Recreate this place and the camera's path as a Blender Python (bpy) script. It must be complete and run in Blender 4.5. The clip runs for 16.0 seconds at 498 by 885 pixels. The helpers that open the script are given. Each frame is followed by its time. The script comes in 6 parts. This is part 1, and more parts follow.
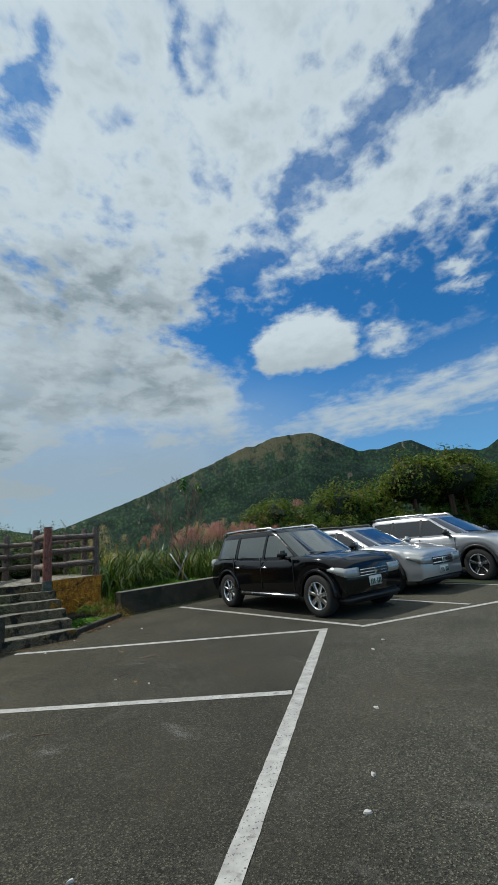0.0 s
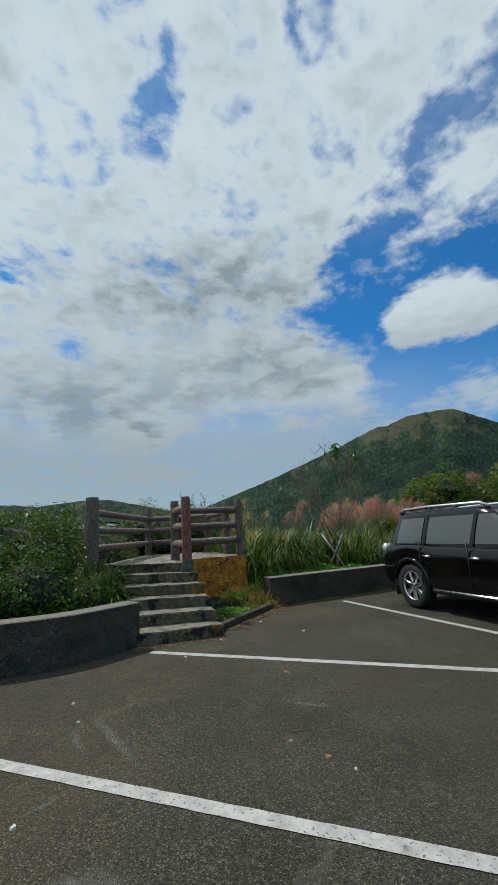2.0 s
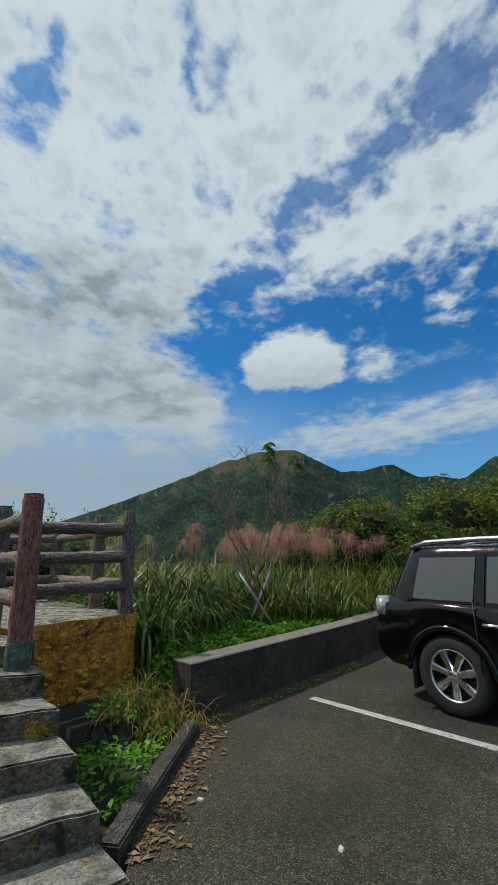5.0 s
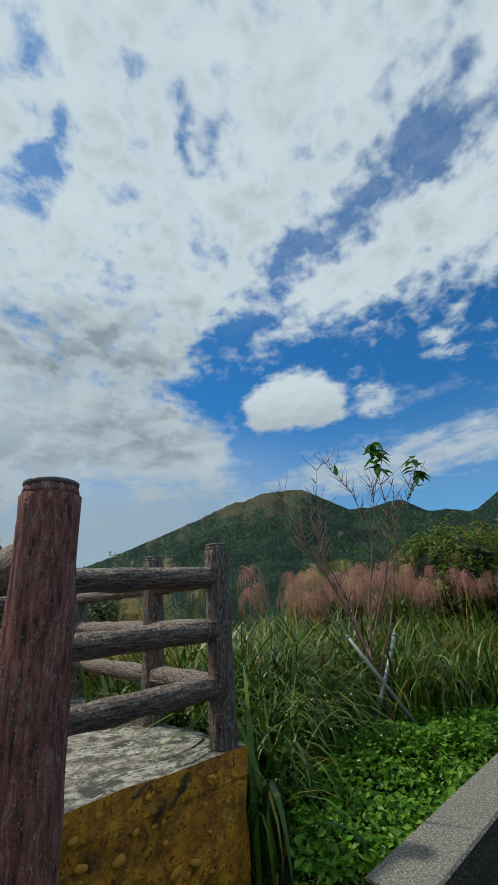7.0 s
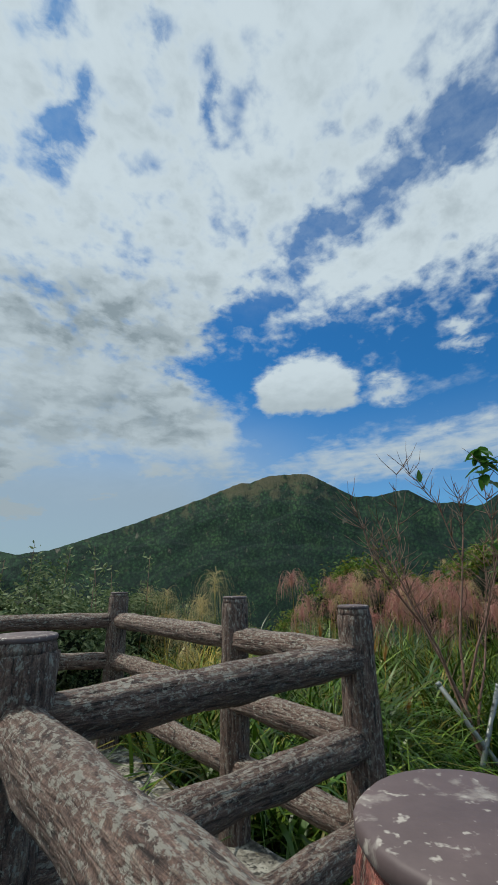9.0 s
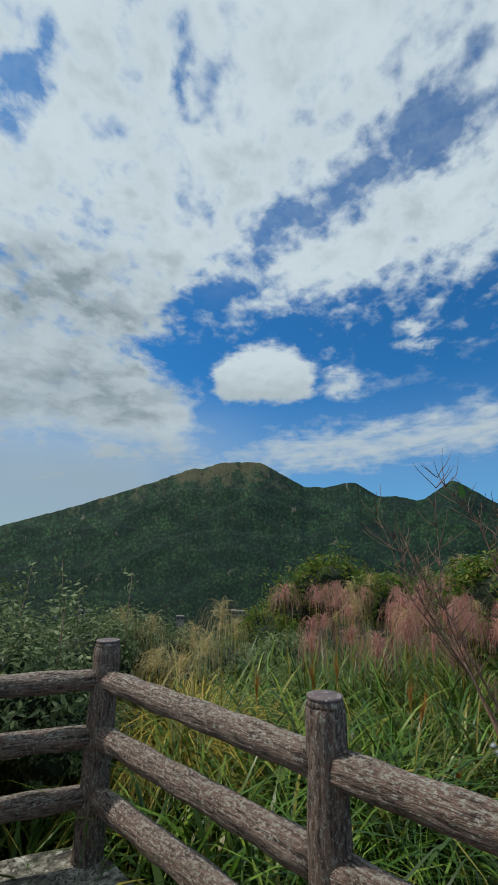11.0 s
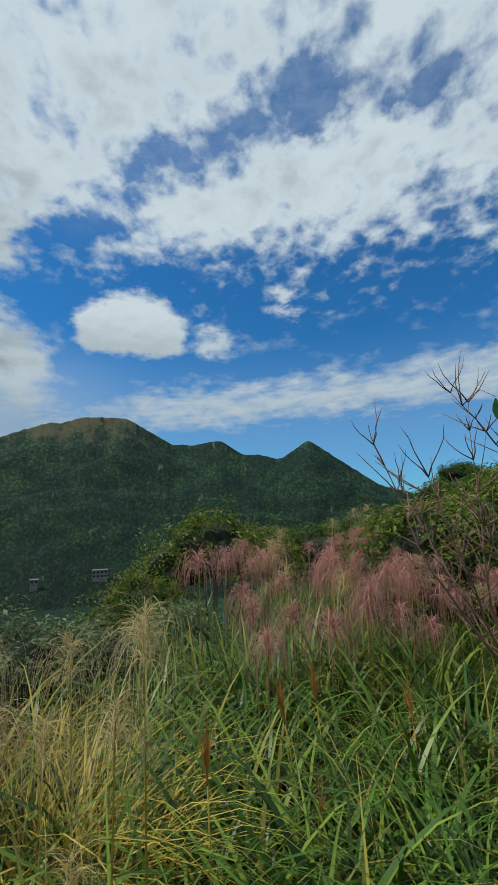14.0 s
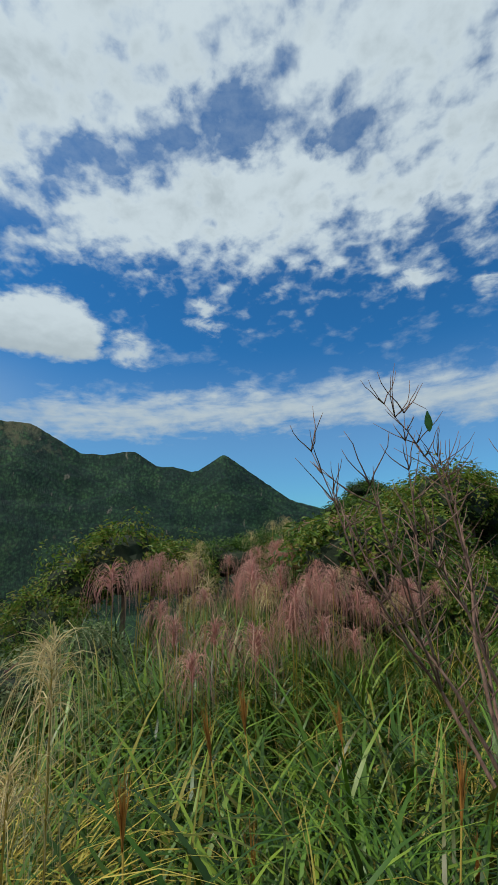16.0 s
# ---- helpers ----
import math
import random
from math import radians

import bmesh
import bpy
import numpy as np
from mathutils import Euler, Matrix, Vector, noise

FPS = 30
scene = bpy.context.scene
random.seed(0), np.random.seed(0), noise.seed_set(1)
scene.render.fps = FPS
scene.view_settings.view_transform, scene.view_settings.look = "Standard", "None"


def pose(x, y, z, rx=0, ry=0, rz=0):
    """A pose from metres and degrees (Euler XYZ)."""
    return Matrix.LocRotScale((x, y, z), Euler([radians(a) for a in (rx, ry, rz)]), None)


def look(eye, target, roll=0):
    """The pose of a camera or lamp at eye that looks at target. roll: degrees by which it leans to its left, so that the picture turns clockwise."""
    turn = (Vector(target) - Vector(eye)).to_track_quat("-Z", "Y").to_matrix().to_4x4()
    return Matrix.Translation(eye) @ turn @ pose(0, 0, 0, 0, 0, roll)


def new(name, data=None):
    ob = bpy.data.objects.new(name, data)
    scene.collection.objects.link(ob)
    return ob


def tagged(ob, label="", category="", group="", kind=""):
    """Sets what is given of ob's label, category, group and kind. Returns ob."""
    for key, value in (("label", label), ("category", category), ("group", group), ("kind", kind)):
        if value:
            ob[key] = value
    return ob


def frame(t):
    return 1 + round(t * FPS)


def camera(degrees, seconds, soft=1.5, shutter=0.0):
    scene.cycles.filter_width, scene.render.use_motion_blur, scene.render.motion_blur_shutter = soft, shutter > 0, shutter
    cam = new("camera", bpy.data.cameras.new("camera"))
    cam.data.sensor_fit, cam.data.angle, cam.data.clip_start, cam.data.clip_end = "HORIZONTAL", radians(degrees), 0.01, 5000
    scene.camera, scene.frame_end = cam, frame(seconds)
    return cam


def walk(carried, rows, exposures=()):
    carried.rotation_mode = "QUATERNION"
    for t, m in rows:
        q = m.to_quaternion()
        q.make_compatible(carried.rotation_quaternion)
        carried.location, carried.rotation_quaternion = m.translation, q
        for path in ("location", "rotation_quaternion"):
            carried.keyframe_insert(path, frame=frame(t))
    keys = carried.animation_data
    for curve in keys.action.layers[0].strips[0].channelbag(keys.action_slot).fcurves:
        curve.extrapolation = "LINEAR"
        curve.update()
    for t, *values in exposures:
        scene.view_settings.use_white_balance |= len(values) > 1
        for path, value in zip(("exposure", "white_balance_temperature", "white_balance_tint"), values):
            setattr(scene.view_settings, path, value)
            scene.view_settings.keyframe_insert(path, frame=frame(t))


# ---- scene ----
cam = camera(60.4, 16.0, soft=0.9)
PATH = [
    (0, (1.072, -0.331, 1.346), (0.972, 1.616, 1.794), -5.2),
    (0.5, (0.825, 0.206, 1.326), (0.546, 2.147, 1.716), -3.0),
    (1, (0.647, 0.728, 1.262), (0.203, 2.638, 1.657), -3.6),
    (1.5, (0.357, 1.245, 1.303), (-0.241, 3.11, 1.704), -3.4),
    (2, (0.056, 1.748, 1.329), (-0.634, 3.58, 1.739), -3.2),
    (2.5, (-0.245, 2.278, 1.359), (-1.064, 4.047, 1.811), -2.8),
    (3, (-0.625, 2.813, 1.382), (-1.48, 4.574, 1.789), -2.6),
    (3.5, (-0.942, 3.408, 1.409), (-1.608, 5.252, 1.806), -2.7),
    (4, (-1.29, 3.913, 1.425), (-1.495, 5.856, 1.856), -4.8),
    (6.3, (-2.74, 6.535, 1.547), (-2.715, 8.434, 2.175), -1.0),
    (6.5, (-2.866, 6.757, 1.517), (-2.862, 8.649, 2.166), -1.8),
    (7, (-3.127, 7.262, 1.655), (-3.153, 9.138, 2.347), -4.3),
    (7.5, (-3.301, 7.476, 1.821), (-3.337, 9.368, 2.47), -2.0),
    (7.8, (-3.368, 7.626, 1.838), (-3.401, 9.518, 2.484), -2.0),
    (8, (-3.404, 7.706, 1.935), (-3.442, 9.603, 2.566), -2.5),
    (8.2, (-3.499, 7.815, 1.966), (-3.57, 9.711, 2.6), -0.3),
    (10.3, (-4.193, 8.463, 2.484), (-4.207, 10.381, 3.051), -2.9),
    (10.5, (-4.266, 8.579, 2.495), (-4.224, 10.497, 3.063), -2.4),
    (11, (-4.457, 8.964, 2.515), (-4.316, 10.881, 3.069), 0.8),
    (11.5, (-4.645, 9.35, 2.553), (-4.429, 11.286, 3.009), 2.4),
    (12, (-4.609, 9.755, 2.56), (-4.173, 11.663, 2.971), -0.3),
    (12.5, (-4.663, 10.103, 2.532), (-4.106, 11.988, 2.902), -1.4),
    (13, (-4.67, 10.49, 2.538), (-4.06, 12.361, 2.896), -1.6),
    (13.5, (-4.64, 10.793, 2.552), (-4.006, 12.656, 2.907), -1.9),
    (14, (-4.659, 11.029, 2.55), (-3.917, 12.851, 2.91), -1.4),
    (14.5, (-4.602, 11.180, 2.542), (-3.779, 12.958, 2.946), -0.7),
    (15, (-4.640, 11.265, 2.53), (-3.657, 12.958, 2.939), 0.8),
    (15.5, (-4.660, 11.290, 2.525), (-3.663, 12.974, 2.936), 0.7),
    (16, (-4.660, 11.300, 2.527), (-3.577, 12.930, 2.94), -1.2),
]
walk(cam, [(t, look(eye, target, roll)) for t, eye, target, roll in PATH])


# ---------- world ----------
SUN_AZ, SUN_EL = -72.0, 57.0


def build_world():
    w = bpy.data.worlds.new("sky")
    scene.world = w
    w.use_nodes = True
    nt = w.node_tree
    nt.nodes.clear()
    N, L = nt.nodes.new, nt.links.new

    def val(op, a, b=None, c=None, clamp=False):
        n = N("ShaderNodeMath")
        n.operation, n.use_clamp = op, clamp
        for i, v in enumerate((a, b, c)):
            if v is None:
                continue
            if isinstance(v, (int, float)):
                n.inputs[i].default_value = v
            else:
                L(v, n.inputs[i])
        return n.outputs[0]

    def smooth(v, lo, hi, a=0.0, b=1.0):
        n = N("ShaderNodeMapRange")
        n.interpolation_type = "SMOOTHSTEP"
        L(v, n.inputs[0])
        for i, x in zip((1, 2, 3, 4), (lo, hi, a, b)):
            n.inputs[i].default_value = x
        return n.outputs[0]

    tc = N("ShaderNodeTexCoord").outputs["Generated"]
    sep = N("ShaderNodeSeparateXYZ")
    L(tc, sep.inputs[0])
    x, y, z = sep.outputs
    az = val("MULTIPLY", val("ARCTAN2", x, y), 57.2958)
    el = val("MULTIPLY", val("ARCSINE", z), 57.2958)
    # cloud sheet seen in perspective
    den = val("ADD", val("MAXIMUM", z, 0.0), 0.16)
    comb = N("ShaderNodeCombineXYZ")
    L(val("DIVIDE", x, den), comb.inputs[0])
    L(val("DIVIDE", y, den), comb.inputs[1])
    comb.inputs[2].default_value = 3.7

    def fbm(scale, detail, rough, dist=0.0, vec=None):
        n = N("ShaderNodeTexNoise")
        n.inputs["Scale"].default_value, n.inputs["Detail"].default_value = scale, detail
        n.inputs["Roughness"].default_value, n.inputs["Distortion"].default_value = rough, dist
        L(vec if vec else comb.outputs[0], n.inputs["Vector"])
        return n.outputs[0]

    ae = N("ShaderNodeCombineXYZ")
    L(val("MULTIPLY", az, 0.06), ae.inputs[0])
    L(val("MULTIPLY", el, 0.11), ae.inputs[1])
    # wobble the angles, so that cloud edges are ragged
    wob = val("MULTIPLY", val("SUBTRACT", fbm(2.2, 6, 0.6, 0.0, ae.outputs[0]), 0.5), 9.0)
    wob2 = val("MULTIPLY", val("SUBTRACT", fbm(3.1, 6, 0.62, 0.6, ae.outputs[0]), 0.5), 6.5)
    az2, el2 = val("ADD", az, wob), val("ADD", el, wob2)

    def blob(a, e, wa, we, amp, turn=0.0, rough=True):
        c, k = math.cos(radians(turn)), math.sin(radians(turn))
        da, de = val("SUBTRACT", az2 if rough else az, a), val("SUBTRACT", el2 if rough else el, e)
        along = val("ADD", val("MULTIPLY", da, c / wa), val("MULTIPLY", de, k / wa))
        across = val("SUBTRACT", val("MULTIPLY", de, c / we), val("MULTIPLY", da, k / we))
        q = val("ADD", val("MULTIPLY", along, along), val("MULTIPLY", across, across))
        return val("MULTIPLY", val("EXPONENT", val("MULTIPLY", q, -1.0)), amp)

    # streets of cloud that run to one far point
    turned = N("ShaderNodeMapping")
    turned.inputs["Rotation"].default_value = (0, 0, radians(-38.0))
    turned.inputs["Scale"].default_value = (1.0, 0.92, 1.0)
    L(comb.outputs[0], turned.inputs[0])
    coarse = val("SUBTRACT", fbm(6.0, 6, 0.55, 0.2, turned.outputs[0]), 0.5)
    dabs = val("SUBTRACT", fbm(19.0, 4, 0.50, 0.15, turned.outputs[0]), 0.5)
    # the high sheet, and the bank low on the left with its sloping edge
    high = smooth(val("ADD", el2, smooth(az2, -4.0, -16.0, 0.0, 9.0)), 29.5, 39.5, 0.0, 1.30)
    slope = val("ADD", az2, val("MULTIPLY", val("SUBTRACT", el2, 24.0), 1.18))
    bank = val("MULTIPLY", smooth(val("ADD", slope, smooth(el2, 21.0, 11.0, 0.0, 9.0)), -4.0, -12.0, 0.0, 1.35), val("MAXIMUM", smooth(el2, 7.0, 20.0), smooth(az2, -24.0, -36.0, 0.0, 0.85)))
    total = val("SUBTRACT", val("MAXIMUM", high, bank), 0.36)
    for b in CLOUDS:
        total = val("ADD", total, blob(*b))
    # the low band sags at both ends; its streaks lie flat
    mid = val("SUBTRACT", 16.4, val("MULTIPLY", val("POWER", val("SUBTRACT", az, 46.0), 2.0), 0.0016))
    band = val("DIVIDE", val("SUBTRACT", el2, mid), 3.5)
    band = val("EXPONENT", val("MULTIPLY", val("MULTIPLY", band, band), -1.0))
    flat = N("ShaderNodeCombineXYZ")
    L(val("MULTIPLY", az, 0.035), flat.inputs[0])
    L(val("SUBTRACT", val("MULTIPLY", el, 0.22), val("MULTIPLY", az, 0.012)), flat.inputs[1])
    streaks = val("SUBTRACT", fbm(3.4, 7, 0.6, 0.3, flat.outputs[0]), 0.5)
    band = val("MULTIPLY", val("MULTIPLY", band, smooth(az2, -22.0, 14.0)), val("ADD", 1.02, val("MULTIPLY", streaks, 1.5)))
    total = val("ADD", total, band)
    total = val("ADD", total, val("MULTIPLY", coarse, smooth(el, 14.0, 28.0, 0.9, 2.2)))
    total = val("ADD", total, val("MULTIPLY", dabs, smooth(el, 20.0, 32.0, 0.40, 2.3)))
    mask = smooth(total, -0.30, 1.0, 0.0, 0.985)
    haze = val("MULTIPLY", smooth(el, 25.0, 10.0, 0.0, 0.84), smooth(az, 12.0, -14.0, 0.22, 1.0))
    mask = val("MAXIMUM", mask, haze)
    # thin veil between the high clouds
    mask = val("MAXIMUM", mask, val("MULTIPLY", smooth(el2, 31.0, 42.0, 0.0, 0.34), fbm(6.0, 5, 0.6, 0.2, ae.outputs[0])))
    # one round heap of cumulus with a flat base
    edge = val("MULTIPLY", val("SUBTRACT", fbm(7.5, 5, 0.55, 0.0, ae.outputs[0]), 0.5), 0.9)
    heap = edge
    for h in ((1.6, 24.0, 3.4, 3.1), (6.0, 25.6, 4.5, 4.3), (10.8, 24.4, 3.6, 3.4)):
        heap = val("ADD", heap, blob(*h, 1.0, 0.0, False))
    heap = val("MULTIPLY", smooth(heap, 0.34, 0.82), smooth(val("ADD", el, val("MULTIPLY", edge, 2.0)), 20.6, 22.2))
    mask = val("MAXIMUM", mask, heap)

    sky = N("ShaderNodeTexSky")
    sky.sky_type, sky.sun_disc = "NISHITA", False
    sky.sun_elevation, sky.sun_rotation = radians(SUN_EL), radians(SUN_AZ)
    sky.air_density, sky.dust_density, sky.ozone_density = 1.0, 0.25, 3.0
    blue = N("ShaderNodeMix")
    blue.data_type, blue.blend_type = "RGBA", "MULTIPLY"
    blue.inputs[0].default_value = 1.0
    L(sky.outputs[0], blue.inputs[6])
    blue.inputs[7].default_value = (*SKY_TINT, 1)
    # thick parts of the cloud are greyer, most of all the bases seen low down
    shade = smooth(fbm(8.0, 6, 0.55, 0.2, turned.outputs[0]), 0.38, 0.64)
    lumps = smooth(fbm(3.3, 6, 0.55, 0.2, ae.outputs[0]), 0.40, 0.60)
    thick = smooth(total, 0.55, 1.75)
    grey = val("MULTIPLY", thick, val("ADD", 0.04, val("MULTIPLY", shade, 0.44)))
    low = val("ADD", blob(-24.0, 32.0, 20.0, 5.5, 0.70), blob(-42.0, 16.0, 17.0, 6.0, 0.66))
    low = val("ADD", low, blob(-16.0, 21.0, 12.0, 3.6, 0.62))
    grey = val("ADD", grey, val("MULTIPLY", low, val("ADD", 0.52, val("MULTIPLY", lumps, 0.60))), clamp=True)
    grey = val("MAXIMUM", grey, val("MULTIPLY", smooth(el2, 23.0, 9.0, 0.0, 0.55), smooth(az2, 12.0, -8.0, 0.55, 1.0)))
    grey = val("ADD", grey, smooth(el2, 37.0, 24.0, 0.0, 0.20), clamp=True)
    under = smooth(val("ADD", el, val("MULTIPLY", edge, 5.0)), 27.5, 21.0, 0.05, 0.58)
    grey = val("ADD", val("MULTIPLY", grey, val("SUBTRACT", 1.0, heap)), val("MULTIPLY", heap, under), clamp=True)
    cc = N("ShaderNodeMix")
    cc.data_type = "RGBA"
    L(grey, cc.inputs[0])
    cc.inputs[6].default_value = (*CLOUD_LIT, 1)
    cc.inputs[7].default_value = (*CLOUD_GREY, 1)
    mix = N("ShaderNodeMix")
    mix.data_type = "RGBA"
    L(mask, mix.inputs[0])
    L(blue.outputs[2], mix.inputs[6])
    L(cc.outputs[2], mix.inputs[7])
    bg = N("ShaderNodeBackground")
    bg.inputs[1].default_value = 0.10
    L(mix.outputs[2], bg.inputs[0])
    out = N("ShaderNodeOutputWorld")
    L(bg.outputs[0], out.inputs[0])


# azimuth, elevation, half widths (degrees), weight of each bank (+) or gap (-), slant
CLOUDS = [
    (17.6, 23.6, 3.4, 1.7, 1.15), (28.0, 29.2, 2.0, 0.9, 0.80), (27.0, 27.0, 3.2, 0.8, 0.95), (57.0, 30.0, 2.8, 1.2, 1.0),
    (38.0, 31.2, 4.0, 1.4, 0.55), (66.0, 27.5, 3.5, 1.0, 0.8), (-5.0, 31.0, 7.0, 2.6, 0.50), (40.0, 34.5, 9.0, 1.5, 0.35),
    (-33.0, 50.0, 3.8, 3.2, -1.15), (-31.0, 53.0, 2.0, 3.2, -0.7), (-8.5, 56.5, 1.6, 3.6, -0.75), (-37.0, 59.0, 3.5, 2.0, -0.7),
    (-22.0, 10.5, 4.0, 1.2, 0.9), (-30.0, 8.0, 5.0, 1.5, 0.8), (-14.0, 13.5, 3.0, 1.0, 0.6), (-33.0, 13.5, 6.0, 2.0, 0.8), (-51.0, 31.0, 3.2, 1.4, -1.0), (-44.0, 24.0, 3.0, 1.6, -0.7), (-20.0, 61.0, 3.0, 1.5, -0.6),
    (-4.0, 34.0, 6.0, 3.0, -0.62, 33.0), (5.0, 39.5, 6.5, 2.8, -0.80, 35.0), (19.0, 45.0, 12.0, 3.0, -0.68, 14.0),
    (33.0, 48.2, 5.5, 3.6, -0.85, 18.0), (48.0, 46.5, 8.5, 3.8, -0.82, -8.0), (63.0, 37.0, 5.0, 2.0, -0.7, 12.0), (50.0, 38.5, 3.0, 4.0, -0.7, 20.0),
    (40.0, 53.0, 10.0, 3.6, -0.66, 15.0), (26.0, 50.0, 5.0, 1.8, -0.35, 20.0), (29.0, 40.0, 13.0, 3.2, 0.25, 12.0), (44.0, 43.0, 4.0, 3.0, 0.6),
]
SKY_TINT, CLOUD_LIT, CLOUD_GREY = (0.20, 0.76, 1.12), (5.9, 6.9, 7.4), (2.5, 3.15, 3.5)
build_world()
sun = new("sun", bpy.data.lights.new("sun", "SUN"))
sun.data.energy, sun.data.angle, sun.data.color = 3.0, radians(2.0), (1.0, 0.95, 0.86)
sa, se = radians(SUN_AZ), radians(SUN_EL)
sun.matrix_world = look((40 * math.sin(sa) * math.cos(se), 40 * math.cos(sa) * math.cos(se), 40 * math.sin(se)), (0, 0, 0))


# ---------- materials ----------
def nodes_of(name):
    m = bpy.data.materials.new(name)
    m.use_nodes = True
    nt = m.node_tree
    return m, nt, nt.nodes["Principled BSDF"]


def ramp(nt, fac, stops):
    r = nt.nodes.new("ShaderNodeValToRGB")
    while len(r.color_ramp.elements) < len(stops):
        r.color_ramp.elements.new(0.5)
    for e, (p, c) in zip(r.color_ramp.elements, stops):
        e.position, e.color = p, (*c, 1)
    nt.links.new(fac, r.inputs[0])
    return r.outputs[0]


def tex(nt, kind, scale, detail=4, rough=0.6, stretch=(1, 1, 1), space="Object", dist=0.0):
    tc, mp = nt.nodes.new("ShaderNodeTexCoord"), nt.nodes.new("ShaderNodeMapping")
    mp.inputs["Scale"].default_value = stretch
    nt.links.new(tc.outputs[space], mp.inputs[0])
    n = nt.nodes.new("ShaderNodeTexNoise" if kind == "noise" else "ShaderNodeTexVoronoi")
    n.inputs["Scale"].default_value = scale
    if kind == "noise":
        n.inputs["Detail"].default_value, n.inputs["Roughness"].default_value, n.inputs["Distortion"].default_value = detail, rough, dist
    nt.links.new(mp.outputs[0], n.inputs["Vector"])
    return n.outputs[0]


def grit(nt, scale):
    """A value of its own for each small stone."""
    tc, v = nt.nodes.new("ShaderNodeTexCoord"), nt.nodes.new("ShaderNodeTexVoronoi")
    v.inputs["Scale"].default_value = scale
    nt.links.new(tc.outputs["Object"], v.inputs["Vector"])
    s = nt.nodes.new("ShaderNodeSeparateColor")
    nt.links.new(v.outputs["Color"], s.inputs[0])
    return s.outputs[0], v.outputs["Distance"]


def blend(nt, fac, a, b, mode="MIX"):
    m = nt.nodes.new("ShaderNodeMix")
    m.data_type, m.blend_type = "RGBA", mode
    for sock, v in ((m.inputs[0], fac), (m.inputs[6], a), (m.inputs[7], b)):
        if isinstance(v, (int, float)):
            sock.default_value = v
        elif isinstance(v, tuple):
            sock.default_value = (*v, 1)
        else:
            nt.links.new(v, sock)
    return m.outputs[2]


def relief(nt, bsdf, height, strength, distance):
    b = nt.nodes.new("ShaderNodeBump")
    b.inputs["Strength"].default_value, b.inputs["Distance"].default_value = strength, distance
    nt.links.new(height, b.inputs["Height"])
    nt.links.new(b.outputs[0], bsdf.inputs["Normal"])


def surface(name, stops, scale, rough=0.85, bump=0.4, dist=0.01, fine=None, patches=None, patch_at=(0.5, 0.62), stretch=(1, 1, 1), space="Object", metal=0.0, detail=6, pebble=None):
    """Two scales of colour: grain by stops, and patches of another colour."""
    m, nt, b = nodes_of(name)
    g = tex(nt, "noise", scale, detail, 0.65, stretch, space)
    col = ramp(nt, g, stops)
    if patches:
        for c, s, lo, hi in patches:
            p = tex(nt, "noise", s, 5, 0.62, (1, 1, 1), space, 0.3)
            col = blend(nt, ramp(nt, p, [(lo, (0, 0, 0)), (hi, (1, 1, 1))]), col, c)
    if fine:
        c, s, lo, hi = fine
        v = tex(nt, "noise", s, 2, 0.5, (1, 1, 1), space)
        col = blend(nt, ramp(nt, v, [(lo, (0, 0, 0)), (hi, (1, 1, 1))]), col, c)
    if pebble:
        s, dark, light = pebble
        cell, far = grit(nt, s)
        col = blend(nt, 1.0, col, ramp(nt, cell, [(0.0, (dark,) * 3), (0.55, (1, 1, 1)), (0.82, (1, 1, 1)), (1.0, (light, light, light * 0.95))]), "MULTIPLY")
        hgt = nt.nodes.new("ShaderNodeMath")
        hgt.operation = "SUBTRACT"
        nt.links.new(g, hgt.inputs[0])
        nt.links.new(far, hgt.inputs[1])
        g = hgt.outputs[0]
    nt.links.new(col, b.inputs["Base Color"])
    b.inputs["Roughness"].default_value, b.inputs["Metallic"].default_value = rough, metal
    if bump:
        relief(nt, b, g, bump, dist)
    return m


def island(name, colours, rough=0.55, trans=0.0, grain=14.0, spec=0.3):
    """Leaves and blades: a colour for each piece, with streaks, let through some light."""
    m, nt, b = nodes_of(name)
    geo = nt.nodes.new("ShaderNodeNewGeometry")
    n = len(colours)
    col = ramp(nt, geo.outputs["Random Per Island"], [(i / max(1, n - 1), c) for i, c in enumerate(colours)])
    g = tex(nt, "noise", grain, 3, 0.6)
    col = blend(nt, 0.45, col, ramp(nt, g, [(0.3, (0.45, 0.45, 0.42)), (0.7, (1, 1, 1))]), "MULTIPLY")
    nt.links.new(col, b.inputs["Base Color"])
    b.inputs["Roughness"].default_value = rough
    b.inputs["Specular IOR Level"].default_value = spec
    if trans:
        t = nt.nodes.new("ShaderNodeBsdfTranslucent")
        nt.links.new(col, t.inputs[0])
        mx = nt.nodes.new("ShaderNodeMixShader")
        mx.inputs[0].default_value = trans
        nt.links.new(b.outputs[0], mx.inputs[1])
        nt.links.new(t.outputs[0], mx.inputs[2])
        nt.links.new(mx.outputs[0], nt.nodes["Material Output"].inputs[0])
    return m


